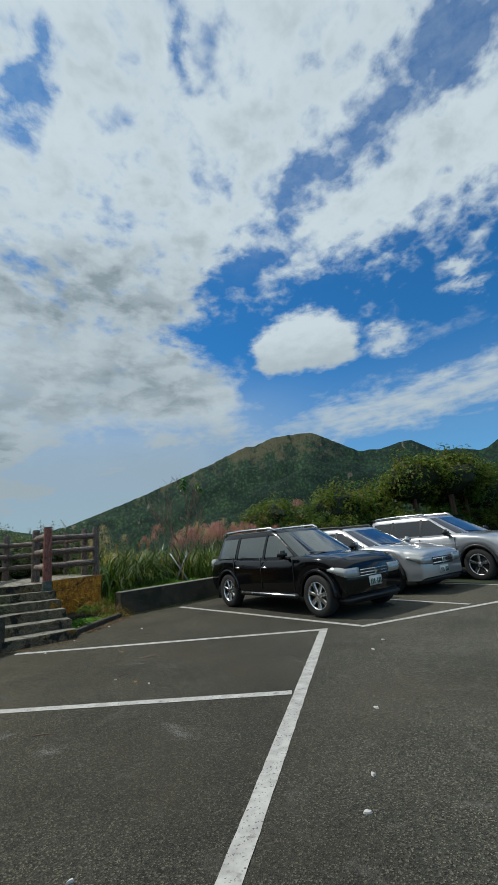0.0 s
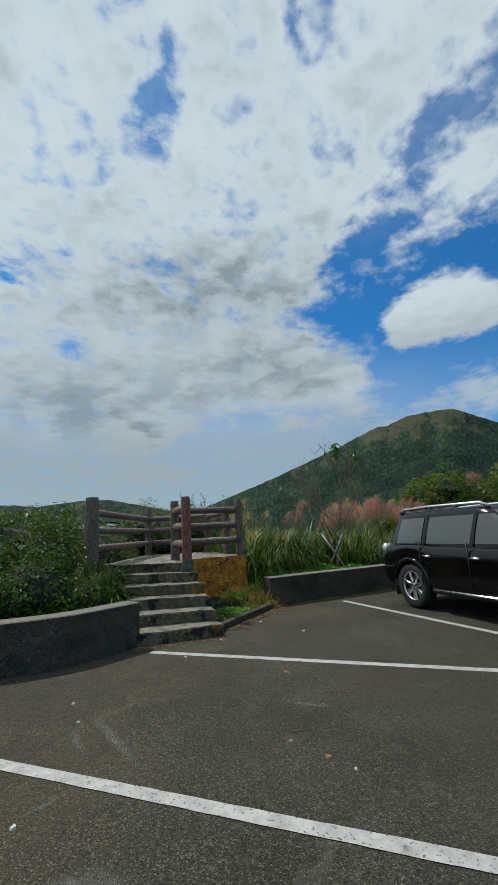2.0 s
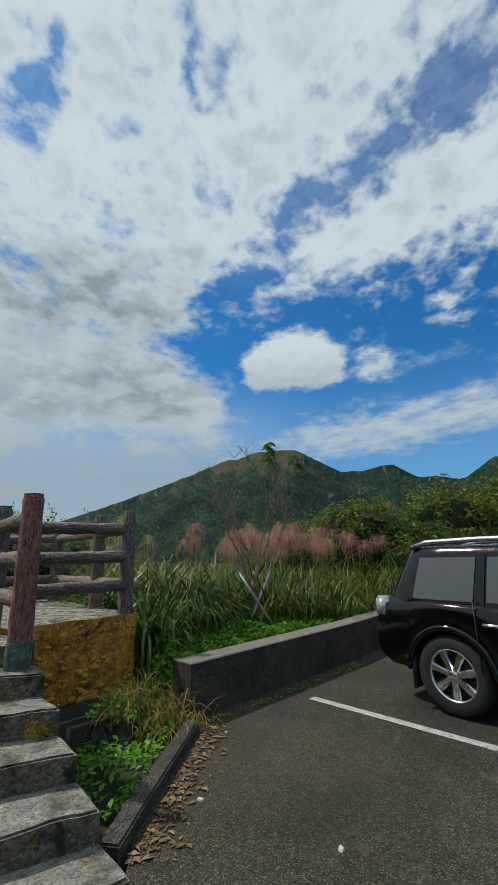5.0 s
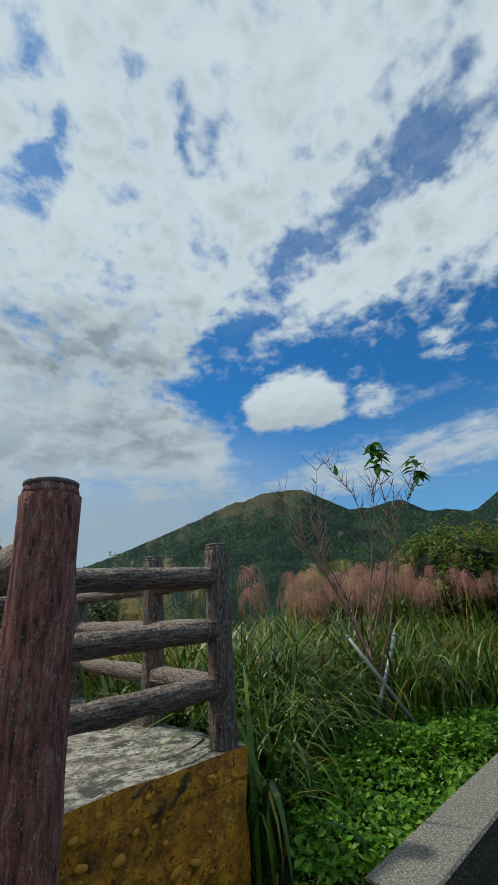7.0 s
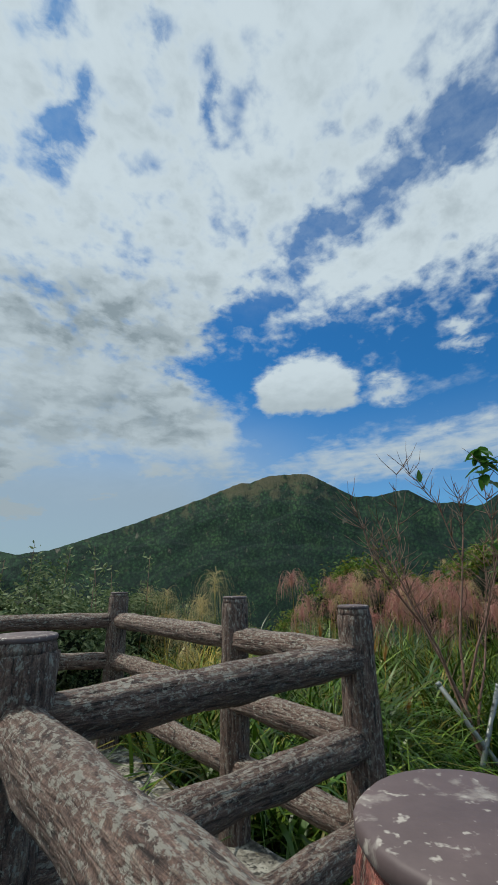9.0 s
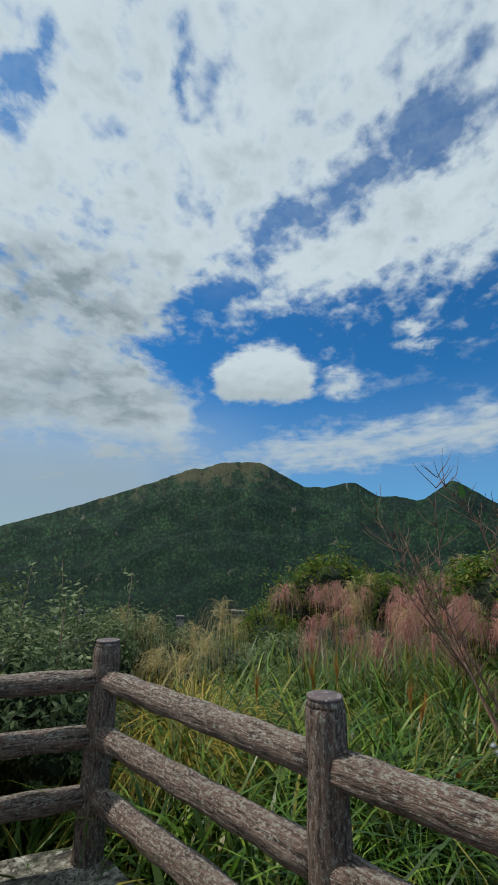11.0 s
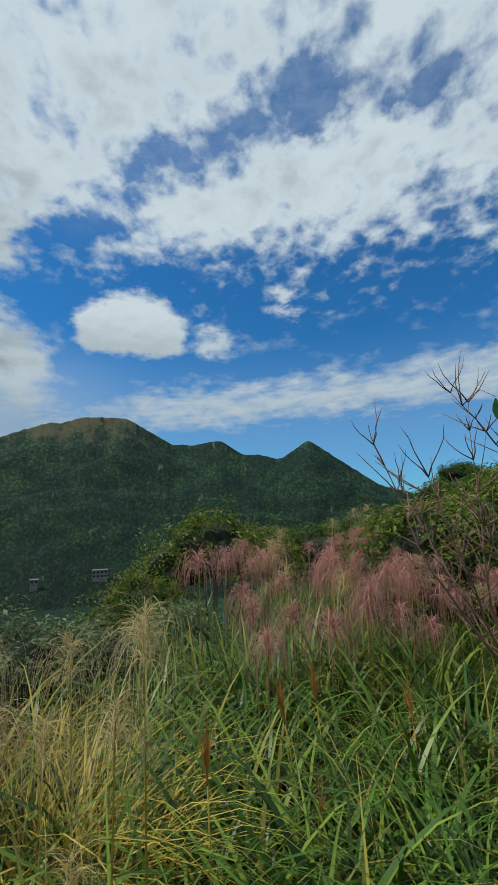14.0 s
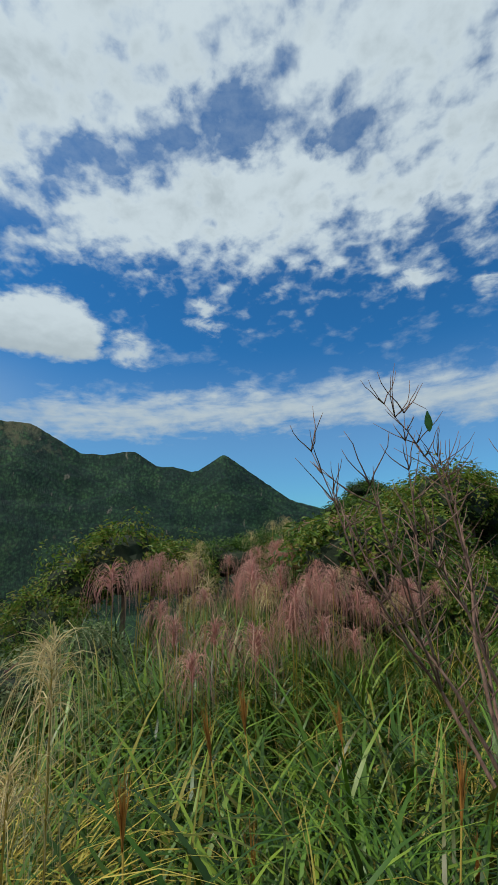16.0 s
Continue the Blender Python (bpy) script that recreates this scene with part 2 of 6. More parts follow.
def plain(name, c, rough=0.5, metal=0.0, coat=0.0, grime=0.15):
    m, nt, b = nodes_of(name)
    g = tex(nt, "noise", 9.0, 5, 0.65)
    col = blend(nt, grime, c, ramp(nt, g, [(0.35, tuple(v * 0.6 for v in c)), (0.65, tuple(min(1, v * 1.25 + 0.01) for v in c))]))
    nt.links.new(col, b.inputs["Base Color"])
    r = ramp(nt, g, [(0.3, (max(0, rough - 0.04),) * 3), (0.75, (min(1, rough + 0.1),) * 3)])
    nt.links.new(r, b.inputs["Roughness"])
    b.inputs["Metallic"].default_value, b.inputs["Coat Weight"].default_value = metal, coat
    b.inputs["Coat Roughness"].default_value = 0.05
    return m


def asphalt_mat():
    m, nt, b = nodes_of("asphalt")
    base = ramp(nt, tex(nt, "noise", 0.9, 6, 0.6), [(0.3, (0.026, 0.0254, 0.0190)), (0.7, (0.052, 0.0508, 0.0398))])
    cell, stone = grit(nt, 145.0)
    col = blend(nt, 1.0, base, ramp(nt, cell, [(0.0, (0.22, 0.22, 0.21)), (0.45, (0.9, 0.9, 0.9)), (0.80, (1.15, 1.15, 1.12)), (0.88, (2.1, 2.05, 1.9)), (1.0, (3.4, 3.3, 3.0))]), "MULTIPLY")
    pits = tex(nt, "noise", 34.0, 4, 0.7)
    col = blend(nt, ramp(nt, pits, [(0.34, (0.8, 0.8, 0.8)), (0.44, (0, 0, 0))]), col, (0.007, 0.007, 0.006))
    scuff = tex(nt, "noise", 2.6, 6, 0.7, (1, 1, 1), "Object", 1.2)
    col = blend(nt, ramp(nt, scuff, [(0.57, (0, 0, 0)), (0.74, (0.55, 0.55, 0.55))]), col, (0.10, 0.096, 0.088))
    dirt = tex(nt, "noise", 0.30, 4, 0.6)
    col = blend(nt, ramp(nt, dirt, [(0.48, (0, 0, 0)), (0.64, (0.6, 0.6, 0.6))]), col, (0.050, 0.043, 0.029))
    # earth washed over the side by the bank
    tc, sp, wash = nt.nodes.new("ShaderNodeTexCoord"), nt.nodes.new("ShaderNodeSeparateXYZ"), nt.nodes.new("ShaderNodeMapRange")
    nt.links.new(tc.outputs["Object"], sp.inputs[0])
    nt.links.new(sp.outputs[0], wash.inputs[0])
    for i, v in zip((1, 2, 3, 4), (0.9, -2.4, 0.0, 1.0)):
        wash.inputs[i].default_value = v
    uneven = nt.nodes.new("ShaderNodeMath")
    uneven.operation, uneven.use_clamp = "MULTIPLY", True
    nt.links.new(wash.outputs[0], uneven.inputs[0])
    nt.links.new(ramp(nt, tex(nt, "noise", 1.1, 6, 0.7), [(0.3, (0.35, 0.35, 0.35)), (0.65, (1, 1, 1))]), uneven.inputs[1])
    col = blend(nt, uneven.outputs[0], col, blend(nt, 1.0, col, (1.38, 1.26, 0.98), "MULTIPLY"))
    # the colour rises with x, paler over the lane than over the bays
    lane = nt.nodes.new("ShaderNodeMapRange")
    nt.links.new(sp.outputs[0], lane.inputs[0])
    for i, v in zip((1, 2, 3, 4), (0.7, 2.6, 0.0, 0.75)):
        lane.inputs[i].default_value = v
    col = blend(nt, lane.outputs[0], col, blend(nt, 1.0, col, (1.95, 1.95, 1.95), "MULTIPLY"))
    nt.links.new(col, b.inputs["Base Color"])
    b.inputs["Roughness"].default_value, b.inputs["Specular IOR Level"].default_value = 0.85, 0.3
    relief(nt, b, stone, 0.9, 0.006)
    return m


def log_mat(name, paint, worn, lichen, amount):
    """Concrete cast as a log: long bark grooves in brown paint, worn ridges, pale lichen; upward faces painted paler,
    like a lit top.
    """
    m, nt, b = nodes_of(name)
    groove = tex(nt, "noise", 15.0, 6, 0.66, (5.0, 5.0, 0.85), "Object", 0.35)
    col = ramp(nt, groove, [(0.36, tuple(v * 0.16 for v in paint)), (0.44, tuple(v * 0.6 for v in paint)), (0.54, paint), (0.66, worn)])
    fleck = tex(nt, "noise", 260.0, 3, 0.6)
    col = blend(nt, 0.8, col, ramp(nt, fleck, [(0.32, (0.45, 0.45, 0.45)), (0.5, (1, 1, 1)), (0.68, (1.7, 1.65, 1.55))]), "MULTIPLY")
    # lichen flecks, plus a lit top painted in: the normal pales upward faces
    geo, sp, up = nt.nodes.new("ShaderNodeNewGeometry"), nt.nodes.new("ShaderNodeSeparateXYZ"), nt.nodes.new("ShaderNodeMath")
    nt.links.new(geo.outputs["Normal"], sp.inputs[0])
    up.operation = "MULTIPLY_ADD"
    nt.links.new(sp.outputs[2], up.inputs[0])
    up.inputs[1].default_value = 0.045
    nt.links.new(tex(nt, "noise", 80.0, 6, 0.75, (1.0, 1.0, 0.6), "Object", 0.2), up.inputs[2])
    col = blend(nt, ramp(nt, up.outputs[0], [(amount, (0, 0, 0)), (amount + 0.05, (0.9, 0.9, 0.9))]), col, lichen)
    big = tex(nt, "noise", 5.0, 6, 0.7)
    col = blend(nt, ramp(nt, big, [(0.56, (0, 0, 0)), (0.72, (0.40, 0.40, 0.40))]), col, lichen)
    tone = tex(nt, "noise", 2.2, 4, 0.6)
    col = blend(nt, 0.55, col, ramp(nt, tone, [(0.3, (0.45, 0.42, 0.40)), (0.7, (1.05, 1.05, 1.05))]), "MULTIPLY")
    nt.links.new(col, b.inputs["Base Color"])
    b.inputs["Roughness"].default_value = 0.72
    relief(nt, b, groove, 1.0, 0.035)
    return m


def forest_mat(name, scale, deep, space, spread):
    """Tree crowns at two sizes, their lit tops and shaded gaps painted over uneven greens; spread is the length of one
    unit of the map.
    """
    m, nt, b = nodes_of(name)
    k = 1.0 / spread
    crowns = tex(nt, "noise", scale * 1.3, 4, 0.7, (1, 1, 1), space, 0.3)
    tone = tex(nt, "noise", 0.34 * k, 7, 0.62, (1, 1, 1), space)
    col = ramp(nt, tone, [(0.34, (0.006, 0.021, 0.010)), (0.50, (0.012, 0.036, 0.014)), (0.66, (0.026, 0.060, 0.020))])
    # crown middles brightened, shade between crowns darkened in the colour itself
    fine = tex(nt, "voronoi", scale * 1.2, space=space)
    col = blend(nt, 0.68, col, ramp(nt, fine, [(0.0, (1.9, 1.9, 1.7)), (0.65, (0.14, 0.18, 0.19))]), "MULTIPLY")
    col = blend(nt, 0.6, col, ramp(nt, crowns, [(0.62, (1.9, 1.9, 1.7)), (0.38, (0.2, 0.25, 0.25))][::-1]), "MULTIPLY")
    # dry grass on the upper slopes and bare rock scars
    tc, sp = nt.nodes.new("ShaderNodeTexCoord"), nt.nodes.new("ShaderNodeSeparateXYZ")
    nt.links.new(tc.outputs["Object"], sp.inputs[0])
    up = nt.nodes.new("ShaderNodeMapRange")
    for i, v in zip((1, 2, 3, 4), (150.0, 430.0, -0.10, 0.24)):
        up.inputs[i].default_value = v
    nt.links.new(sp.outputs[2], up.inputs[0])
    dry = tex(nt, "noise", 0.6 * k, 6, 0.66, (1.0, 0.9, 1), space, 0.6)
    ad = nt.nodes.new("ShaderNodeMath")
    east = nt.nodes.new("ShaderNodeMapRange")
    for i, v in zip((1, 2, 3, 4), (60.0, 380.0, 0.0, -0.16)):
        east.inputs[i].default_value = v
    nt.links.new(sp.outputs[0], east.inputs[0])
    ad2 = nt.nodes.new("ShaderNodeMath")
    nt.links.new(dry, ad2.inputs[0])
    nt.links.new(east.outputs[0], ad2.inputs[1])
    nt.links.new(ad2.outputs[0], ad.inputs[0])
    nt.links.new(up.outputs[0], ad.inputs[1])
    col = blend(nt, ramp(nt, ad.outputs[0], [(0.52, (0, 0, 0)), (0.66, (0.8, 0.8, 0.8))]), col, (0.090, 0.082, 0.042))
    rock = tex(nt, "noise", 0.55 * k, 6, 0.66, (1.5, 0.8, 1), space)
    col = blend(nt, ramp(nt, rock, [(0.635, (0, 0, 0)), (0.68, (0.9, 0.9, 0.9))]), col, (0.13, 0.115, 0.085))
    # haze of distance put into the colour, one fixed share of blue
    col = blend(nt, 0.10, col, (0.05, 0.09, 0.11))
    nt.links.new(col, b.inputs["Base Color"])
    b.inputs["Roughness"].default_value, b.inputs["Specular IOR Level"].default_value = 0.95, 0.1
    relief(nt, b, crowns, 1.0, deep)
    return m


M = {}
M["asphalt"] = asphalt_mat()
M["paint"] = surface("road_paint", [(0.3, (0.28, 0.275, 0.26)), (0.6, (0.46, 0.455, 0.43))], 9.0, 0.7, 0.2, 0.003, fine=((0.10, 0.10, 0.10), 60.0, 0.62, 0.68), patches=[((0.20, 0.19, 0.18), 7.0, 0.62, 0.70)])
M["soil"] = surface("soil", [(0.3, (0.008, 0.010, 0.005)), (0.7, (0.024, 0.024, 0.012))], 3.0, 0.95, 0.6, 0.05, patches=[((0.018, 0.032, 0.010), 1.2, 0.45, 0.6)])
# wall sides toned darker than the cap, their shade put in with the weathering
M["dark_wall"] = surface("shaded_weathered_concrete", [(0.3, (0.034, 0.029, 0.019)), (0.7, (0.078, 0.067, 0.046))], 6.0, 0.9, 0.7, 0.012, pebble=(120.0, 0.25, 2.4), fine=((0.105, 0.098, 0.085), 75.0, 0.56, 0.68), patches=[((0.022, 0.028, 0.014), 2.2, 0.50, 0.64), ((0.10, 0.095, 0.085), 3.0, 0.60, 0.72)])
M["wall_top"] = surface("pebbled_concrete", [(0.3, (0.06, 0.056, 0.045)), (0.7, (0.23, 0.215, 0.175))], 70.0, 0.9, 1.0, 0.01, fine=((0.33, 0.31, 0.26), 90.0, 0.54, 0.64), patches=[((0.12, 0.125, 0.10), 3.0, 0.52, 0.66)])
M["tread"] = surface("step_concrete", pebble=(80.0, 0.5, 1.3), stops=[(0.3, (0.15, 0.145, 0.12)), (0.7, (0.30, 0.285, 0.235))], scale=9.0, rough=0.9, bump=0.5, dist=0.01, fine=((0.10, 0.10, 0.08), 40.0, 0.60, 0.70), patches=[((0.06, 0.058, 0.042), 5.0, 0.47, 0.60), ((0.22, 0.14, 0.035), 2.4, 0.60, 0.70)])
# base darker than the tread: the risers' shade in the colour, under real stains
M["riser"] = surface("shaded_stained_face", pebble=(70.0, 0.4, 1.6), stops=[(0.3, (0.066, 0.054, 0.034)), (0.7, (0.19, 0.155, 0.098))], scale=7.0, rough=0.92, bump=0.5, dist=0.012, patches=[((0.016, 0.015, 0.011), 5.0, 0.50, 0.58), ((0.26, 0.14, 0.02), 3.4, 0.56, 0.66)])
M["ochre"] = surface("ochre_rubble", [(0.30, (0.15, 0.050, 0.004)), (0.46, (0.50, 0.18, 0.006)), (0.58, (0.72, 0.29, 0.012)), (0.72, (0.85, 0.44, 0.035))], 11.0, 0.55, 1.0, 0.035, fine=((0.16, 0.065, 0.008), 55.0, 0.58, 0.66), patches=[((0.07, 0.032, 0.008), 5.0, 0.58, 0.68)], detail=9)
M["cobble"] = surface("river_stone", [(0.3, (0.36, 0.14, 0.008)), (0.7, (0.80, 0.40, 0.03))], 22.0, 0.6, 0.4, 0.006, patches=[((0.06, 0.04, 0.02), 12.0, 0.55, 0.66)])
M["deck"] = surface("rough_stone_floor", stops=[(0.36, (0.05, 0.046, 0.036)), (0.47, (0.17, 0.16, 0.125)), (0.60, (0.40, 0.385, 0.32))], scale=13.0, rough=0.9, bump=1.0, dist=0.03, fine=((0.05, 0.047, 0.038), 48.0, 0.58, 0.63), patches=[((0.055, 0.05, 0.04), 4.5, 0.54, 0.60), ((0.45, 0.44, 0.38), 9.0, 0.60, 0.64), ((0.22, 0.17, 0.045), 3.4, 0.63, 0.69)], detail=9)
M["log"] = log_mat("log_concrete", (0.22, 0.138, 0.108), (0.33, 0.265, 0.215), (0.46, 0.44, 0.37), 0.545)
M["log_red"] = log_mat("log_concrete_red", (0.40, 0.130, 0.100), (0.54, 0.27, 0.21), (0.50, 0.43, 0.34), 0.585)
M["cap"] = surface("smooth_lid", [(0.3, (0.075, 0.052, 0.052)), (0.7, (0.14, 0.10, 0.098))], 14.0, 0.6, 0.15, 0.004, fine=((0.36, 0.33, 0.29), 120.0, 0.62, 0.70), patches=[((0.30, 0.27, 0.24), 30.0, 0.58, 0.68)])
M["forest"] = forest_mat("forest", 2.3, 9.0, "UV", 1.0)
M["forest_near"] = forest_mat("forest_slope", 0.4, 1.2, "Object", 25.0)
M["car_black"] = plain("black_car_paint", (0.003, 0.003, 0.004), 0.07, 0.0, 0.0, 0.05)
M["car_silver"] = plain("silver_car_paint", (0.50, 0.51, 0.52), 0.32, 0.55, 1.0, 0.1)
M["car_grey"] = plain("silver_grey_car_paint", (0.42, 0.43, 0.45), 0.34, 0.6, 1.0, 0.1)
M["glass"] = plain("tinted_glass", (0.060, 0.072, 0.068), 0.05, 0.0, 1.0, 0.1)
# reflected sky put into the windscreen as a blue base colour
M["glass_blue"] = plain("sky_tinted_windscreen", (0.014, 0.017, 0.035), 0.05, 0.0, 1.0, 0.05)
M["glass_dark"] = plain("dark_glass", (0.010, 0.011, 0.012), 0.05, 0.0, 1.0, 0.05)
M["trim"] = plain("black_trim", (0.018, 0.018, 0.019), 0.5)
M["tyre"] = plain("tyre_rubber", (0.016, 0.016, 0.016), 0.8)
M["chrome"] = plain("bright_metal", (0.70, 0.70, 0.70), 0.22, 1.0)
M["lamp_glass"] = plain("lamp_lens", (0.42, 0.43, 0.42), 0.1, 0.3, 1.0)
M["red_lens"] = plain("red_lens", (0.25, 0.012, 0.01), 0.15, 0.0, 1.0)
M["plate"] = plain("number_plate_white", (0.72, 0.73, 0.70), 0.5)
M["ink"] = plain("plate_ink", (0.02, 0.085, 0.05), 0.6)
M["pipe"] = plain("galvanised_pipe", (0.26, 0.28, 0.28), 0.45, 0.5, 0.0, 0.5)
M["bark"] = surface("bark", [(0.3, (0.11, 0.052, 0.036)), (0.7, (0.29, 0.18, 0.135))], 30.0, 0.9, 0.5, 0.004, stretch=(2, 2, 0.5))
M["house"] = surface("far_house_wall", [(0.3, (0.16, 0.15, 0.135)), (0.7, (0.27, 0.25, 0.23))], 0.6, 0.9, 0.0)
M["house_roof"] = surface("far_house_roof", [(0.3, (0.10, 0.09, 0.085)), (0.7, (0.20, 0.18, 0.17))], 0.6, 0.9, 0.0)
M["pane"] = plain("far_window", (0.03, 0.035, 0.04), 0.2)
M["grass"] = island("silvergrass", [(0.014, 0.040, 0.004), (0.050, 0.125, 0.010), (0.098, 0.20, 0.016), (0.20, 0.29, 0.030), (0.028, 0.074, 0.006), (0.085, 0.175, 0.014), (0.018, 0.048, 0.005), (0.32, 0.28, 0.045)], 0.42, 0.12, 5.0, 0.32)
M["straw"] = island("dry_grass", [(0.34, 0.23, 0.045), (0.54, 0.40, 0.11), (0.44, 0.33, 0.06), (0.24, 0.14, 0.03), (0.58, 0.46, 0.18)], 0.6, 0.38, 6.0)
M["straw_green"] = island("yellowing_grass", [(0.56, 0.42, 0.065), (0.68, 0.52, 0.11), (0.38, 0.36, 0.05), (0.60, 0.44, 0.08), (0.26, 0.28, 0.035)], 0.5, 0.3, 6.0)
M["plume"] = island("pink_plume", [(0.50, 0.20, 0.18), (0.68, 0.34, 0.29), (0.58, 0.27, 0.23), (0.66, 0.44, 0.31), (0.36, 0.14, 0.12)], 0.6, 0.40, 8.0)
M["plume_tan"] = island("tan_plume", [(0.62, 0.48, 0.20), (0.74, 0.60, 0.32), (0.58, 0.42, 0.20), (0.50, 0.40, 0.13)], 0.6, 0.4, 8.0)
M["rust"] = island("rust_flower_head", [(0.40, 0.17, 0.035), (0.52, 0.26, 0.06), (0.32, 0.13, 0.03)], 0.6, 0.3, 8.0)
M["leaf"] = island("shrub_leaf", [(0.030, 0.075, 0.012), (0.055, 0.125, 0.016), (0.085, 0.17, 0.024), (0.14, 0.21, 0.036)], 0.45, 0.35, 5.0)
M["leaf_dark"] = island("dark_shrub_leaf", [(0.014, 0.036, 0.010), (0.026, 0.060, 0.014), (0.045, 0.085, 0.020), (0.085, 0.12, 0.032)], 0.6, 0.25, 5.0, 0.12)
M["leaf_mix"] = island("hedge_leaf", [(0.035, 0.075, 0.010), (0.085, 0.165, 0.016), (0.15, 0.25, 0.024), (0.23, 0.26, 0.035), (0.20, 0.15, 0.035)], 0.5, 0.35, 5.0)
M["leaf_pale"] = island("silver_leaf", [(0.09, 0.14, 0.055), (0.17, 0.23, 0.10), (0.29, 0.34, 0.18), (0.055, 0.10, 0.032)], 0.6, 0.28, 8.0, 0.15)
M["cover"] = island("creeper_leaf", [(0.07, 0.21, 0.012), (0.12, 0.32, 0.020), (0.20, 0.42, 0.036), (0.085, 0.24, 0.016)], 0.45, 0.38, 9.0)
M["moss"] = surface("mossy_concrete", [(0.3, (0.03, 0.045, 0.036)), (0.7, (0.10, 0.125, 0.10))], 18.0, 0.9, 0.6, 0.01, patches=[((0.20, 0.19, 0.15), 22.0, 0.56, 0.66)])
M["bright_leaf"] = island("young_leaf", [(0.04, 0.13, 0.02), (0.07, 0.19, 0.03), (0.10, 0.22, 0.04)], 0.35, 0.35, 9.0)
M["litter"] = island("leaf_litter", [(0.16, 0.085, 0.035), (0.28, 0.18, 0.085), (0.10, 0.06, 0.03), (0.36, 0.27, 0.15)], 0.8, 0.0, 9.0)
M["chip"] = plain("pale_chip", (0.52, 0.51, 0.48), 0.8)
M["white_flower"] = plain("white_petal", (0.80, 0.80, 0.76), 0.6)


# ---------- mesh helpers ----------
def mesh_ob(name, bm, mat, parent=None, label="", smooth_faces=True):
    me = bpy.data.meshes.new(name)
    bm.to_mesh(me)
    bm.free()
    for m in mat if isinstance(mat, (list, tuple)) else [mat]:
        me.materials.append(m)
    if smooth_faces:
        me.shade_smooth()
    ob = new(name, me)
    if parent:
        ob.parent = parent
    if label:
        ob["label"] = label
    return ob


def part(name, bm, mat, parent, label="", smooth_faces=True):
    return mesh_ob(name, bm, mat, parent, label, smooth_faces)


def raw(name, verts, faces, mat, parent=None, smooth_faces=False):
    me = bpy.data.meshes.new(name)
    me.from_pydata(verts, [], faces)
    me.materials.append(mat)
    if smooth_faces:
        me.shade_smooth()
    ob = new(name, me)
    if parent:
        ob.parent = parent
    return ob


def thing(name, label, category, group="", kind="", at=(0, 0, 0), turn=0.0):
    ob = new(name)
    ob.matrix_world = pose(*at, 0, 0, turn)
    return tagged(ob, label, category, group, kind)


def prism(pts, z0, z1, bevel=0.0):
    """A slab over a polygon in plan."""
    bm = bmesh.new()
    lo = [bm.verts.new((x, y, z0)) for x, y in pts]
    f = bm.faces.new(lo)
    r = bmesh.ops.extrude_face_region(bm, geom=[f])
    bmesh.ops.translate(bm, vec=(0, 0, z1 - z0), verts=[v for v in r["geom"] if isinstance(v, bmesh.types.BMVert)])
    bmesh.ops.recalc_face_normals(bm, faces=bm.faces)
    if bevel:
        bmesh.ops.bevel(bm, geom=[e for e in bm.edges if all(v.co.z > z1 - 1e-4 for v in e.verts)], offset=bevel, segments=2, affect="EDGES")
    return bm


def rough_up(bm, amount, scale, cuts=0, keep_z=None):
    if cuts:
        bmesh.ops.subdivide_edges(bm, edges=bm.edges[:], cuts=cuts, use_grid_fill=True)
    for v in bm.verts:
        if keep_z is not None and v.co.z < keep_z:
            continue
        v.co += Vector(noise.noise_vector(v.co * scale)) * amount
    return bm


def box(cx, cy, cz, sx, sy, sz, bevel=0.0, bm=None, m=None):
    own = bmesh.new()
    bmesh.ops.create_cube(own, size=1.0)
    for v in own.verts:
        v.co = Vector((v.co.x * sx + cx, v.co.y * sy + cy, v.co.z * sz + cz))
    if bevel:
        bmesh.ops.bevel(own, geom=own.edges[:], offset=bevel, segments=2, affect="EDGES")
    if m:
        own.transform(m)
    if bm:
        me = bpy.data.meshes.new("t")
        own.to_mesh(me)
        own.free()
        bm.from_mesh(me)
        bpy.data.meshes.remove(me)
        return bm
    return own


def tube(points, radii, sides=8, wobble=0.0, scale=4.0, cap=True, grain=1.0):
    """A tapered tube along points."""
    bm = bmesh.new()
    rings = []
    pts = [Vector(p) for p in points]
    for i, p in enumerate(pts):
        d = (pts[min(i + 1, len(pts) - 1)] - pts[max(i - 1, 0)]).normalized()
        a = d.orthogonal().normalized() if i == 0 else (a - d * a.dot(d)).normalized()
        b = d.cross(a)
        ring = []
        for k in range(sides):
            an = 2 * math.pi * k / sides
            o = a * math.cos(an) + b * math.sin(an)
            r = radii[i] * (1 + wobble * noise.noise(Vector((p.x, p.y, p.z * grain)) * scale + o * radii[i] * 3 * scale))
            ring.append(bm.verts.new(p + o * r))
        rings.append(ring)
    for r0, r1 in zip(rings, rings[1:]):
        for k in range(sides):
            bm.faces.new((r0[k], r0[(k + 1) % sides], r1[(k + 1) % sides], r1[k]))
    if cap:
        bm.faces.new(rings[0][::-1])
        bm.faces.new(rings[-1])
    return bm


# ---------- ground, far hills ----------
def sstep(a, b, x):
    t = min(1.0, max(0.0, (x - a) / (b - a)))
    return t * t * (3 - 2 * t)


KNOLL = (-4.5 + 38 * math.sin(radians(50.5)), 11.5 + 38 * math.cos(radians(50.5)))


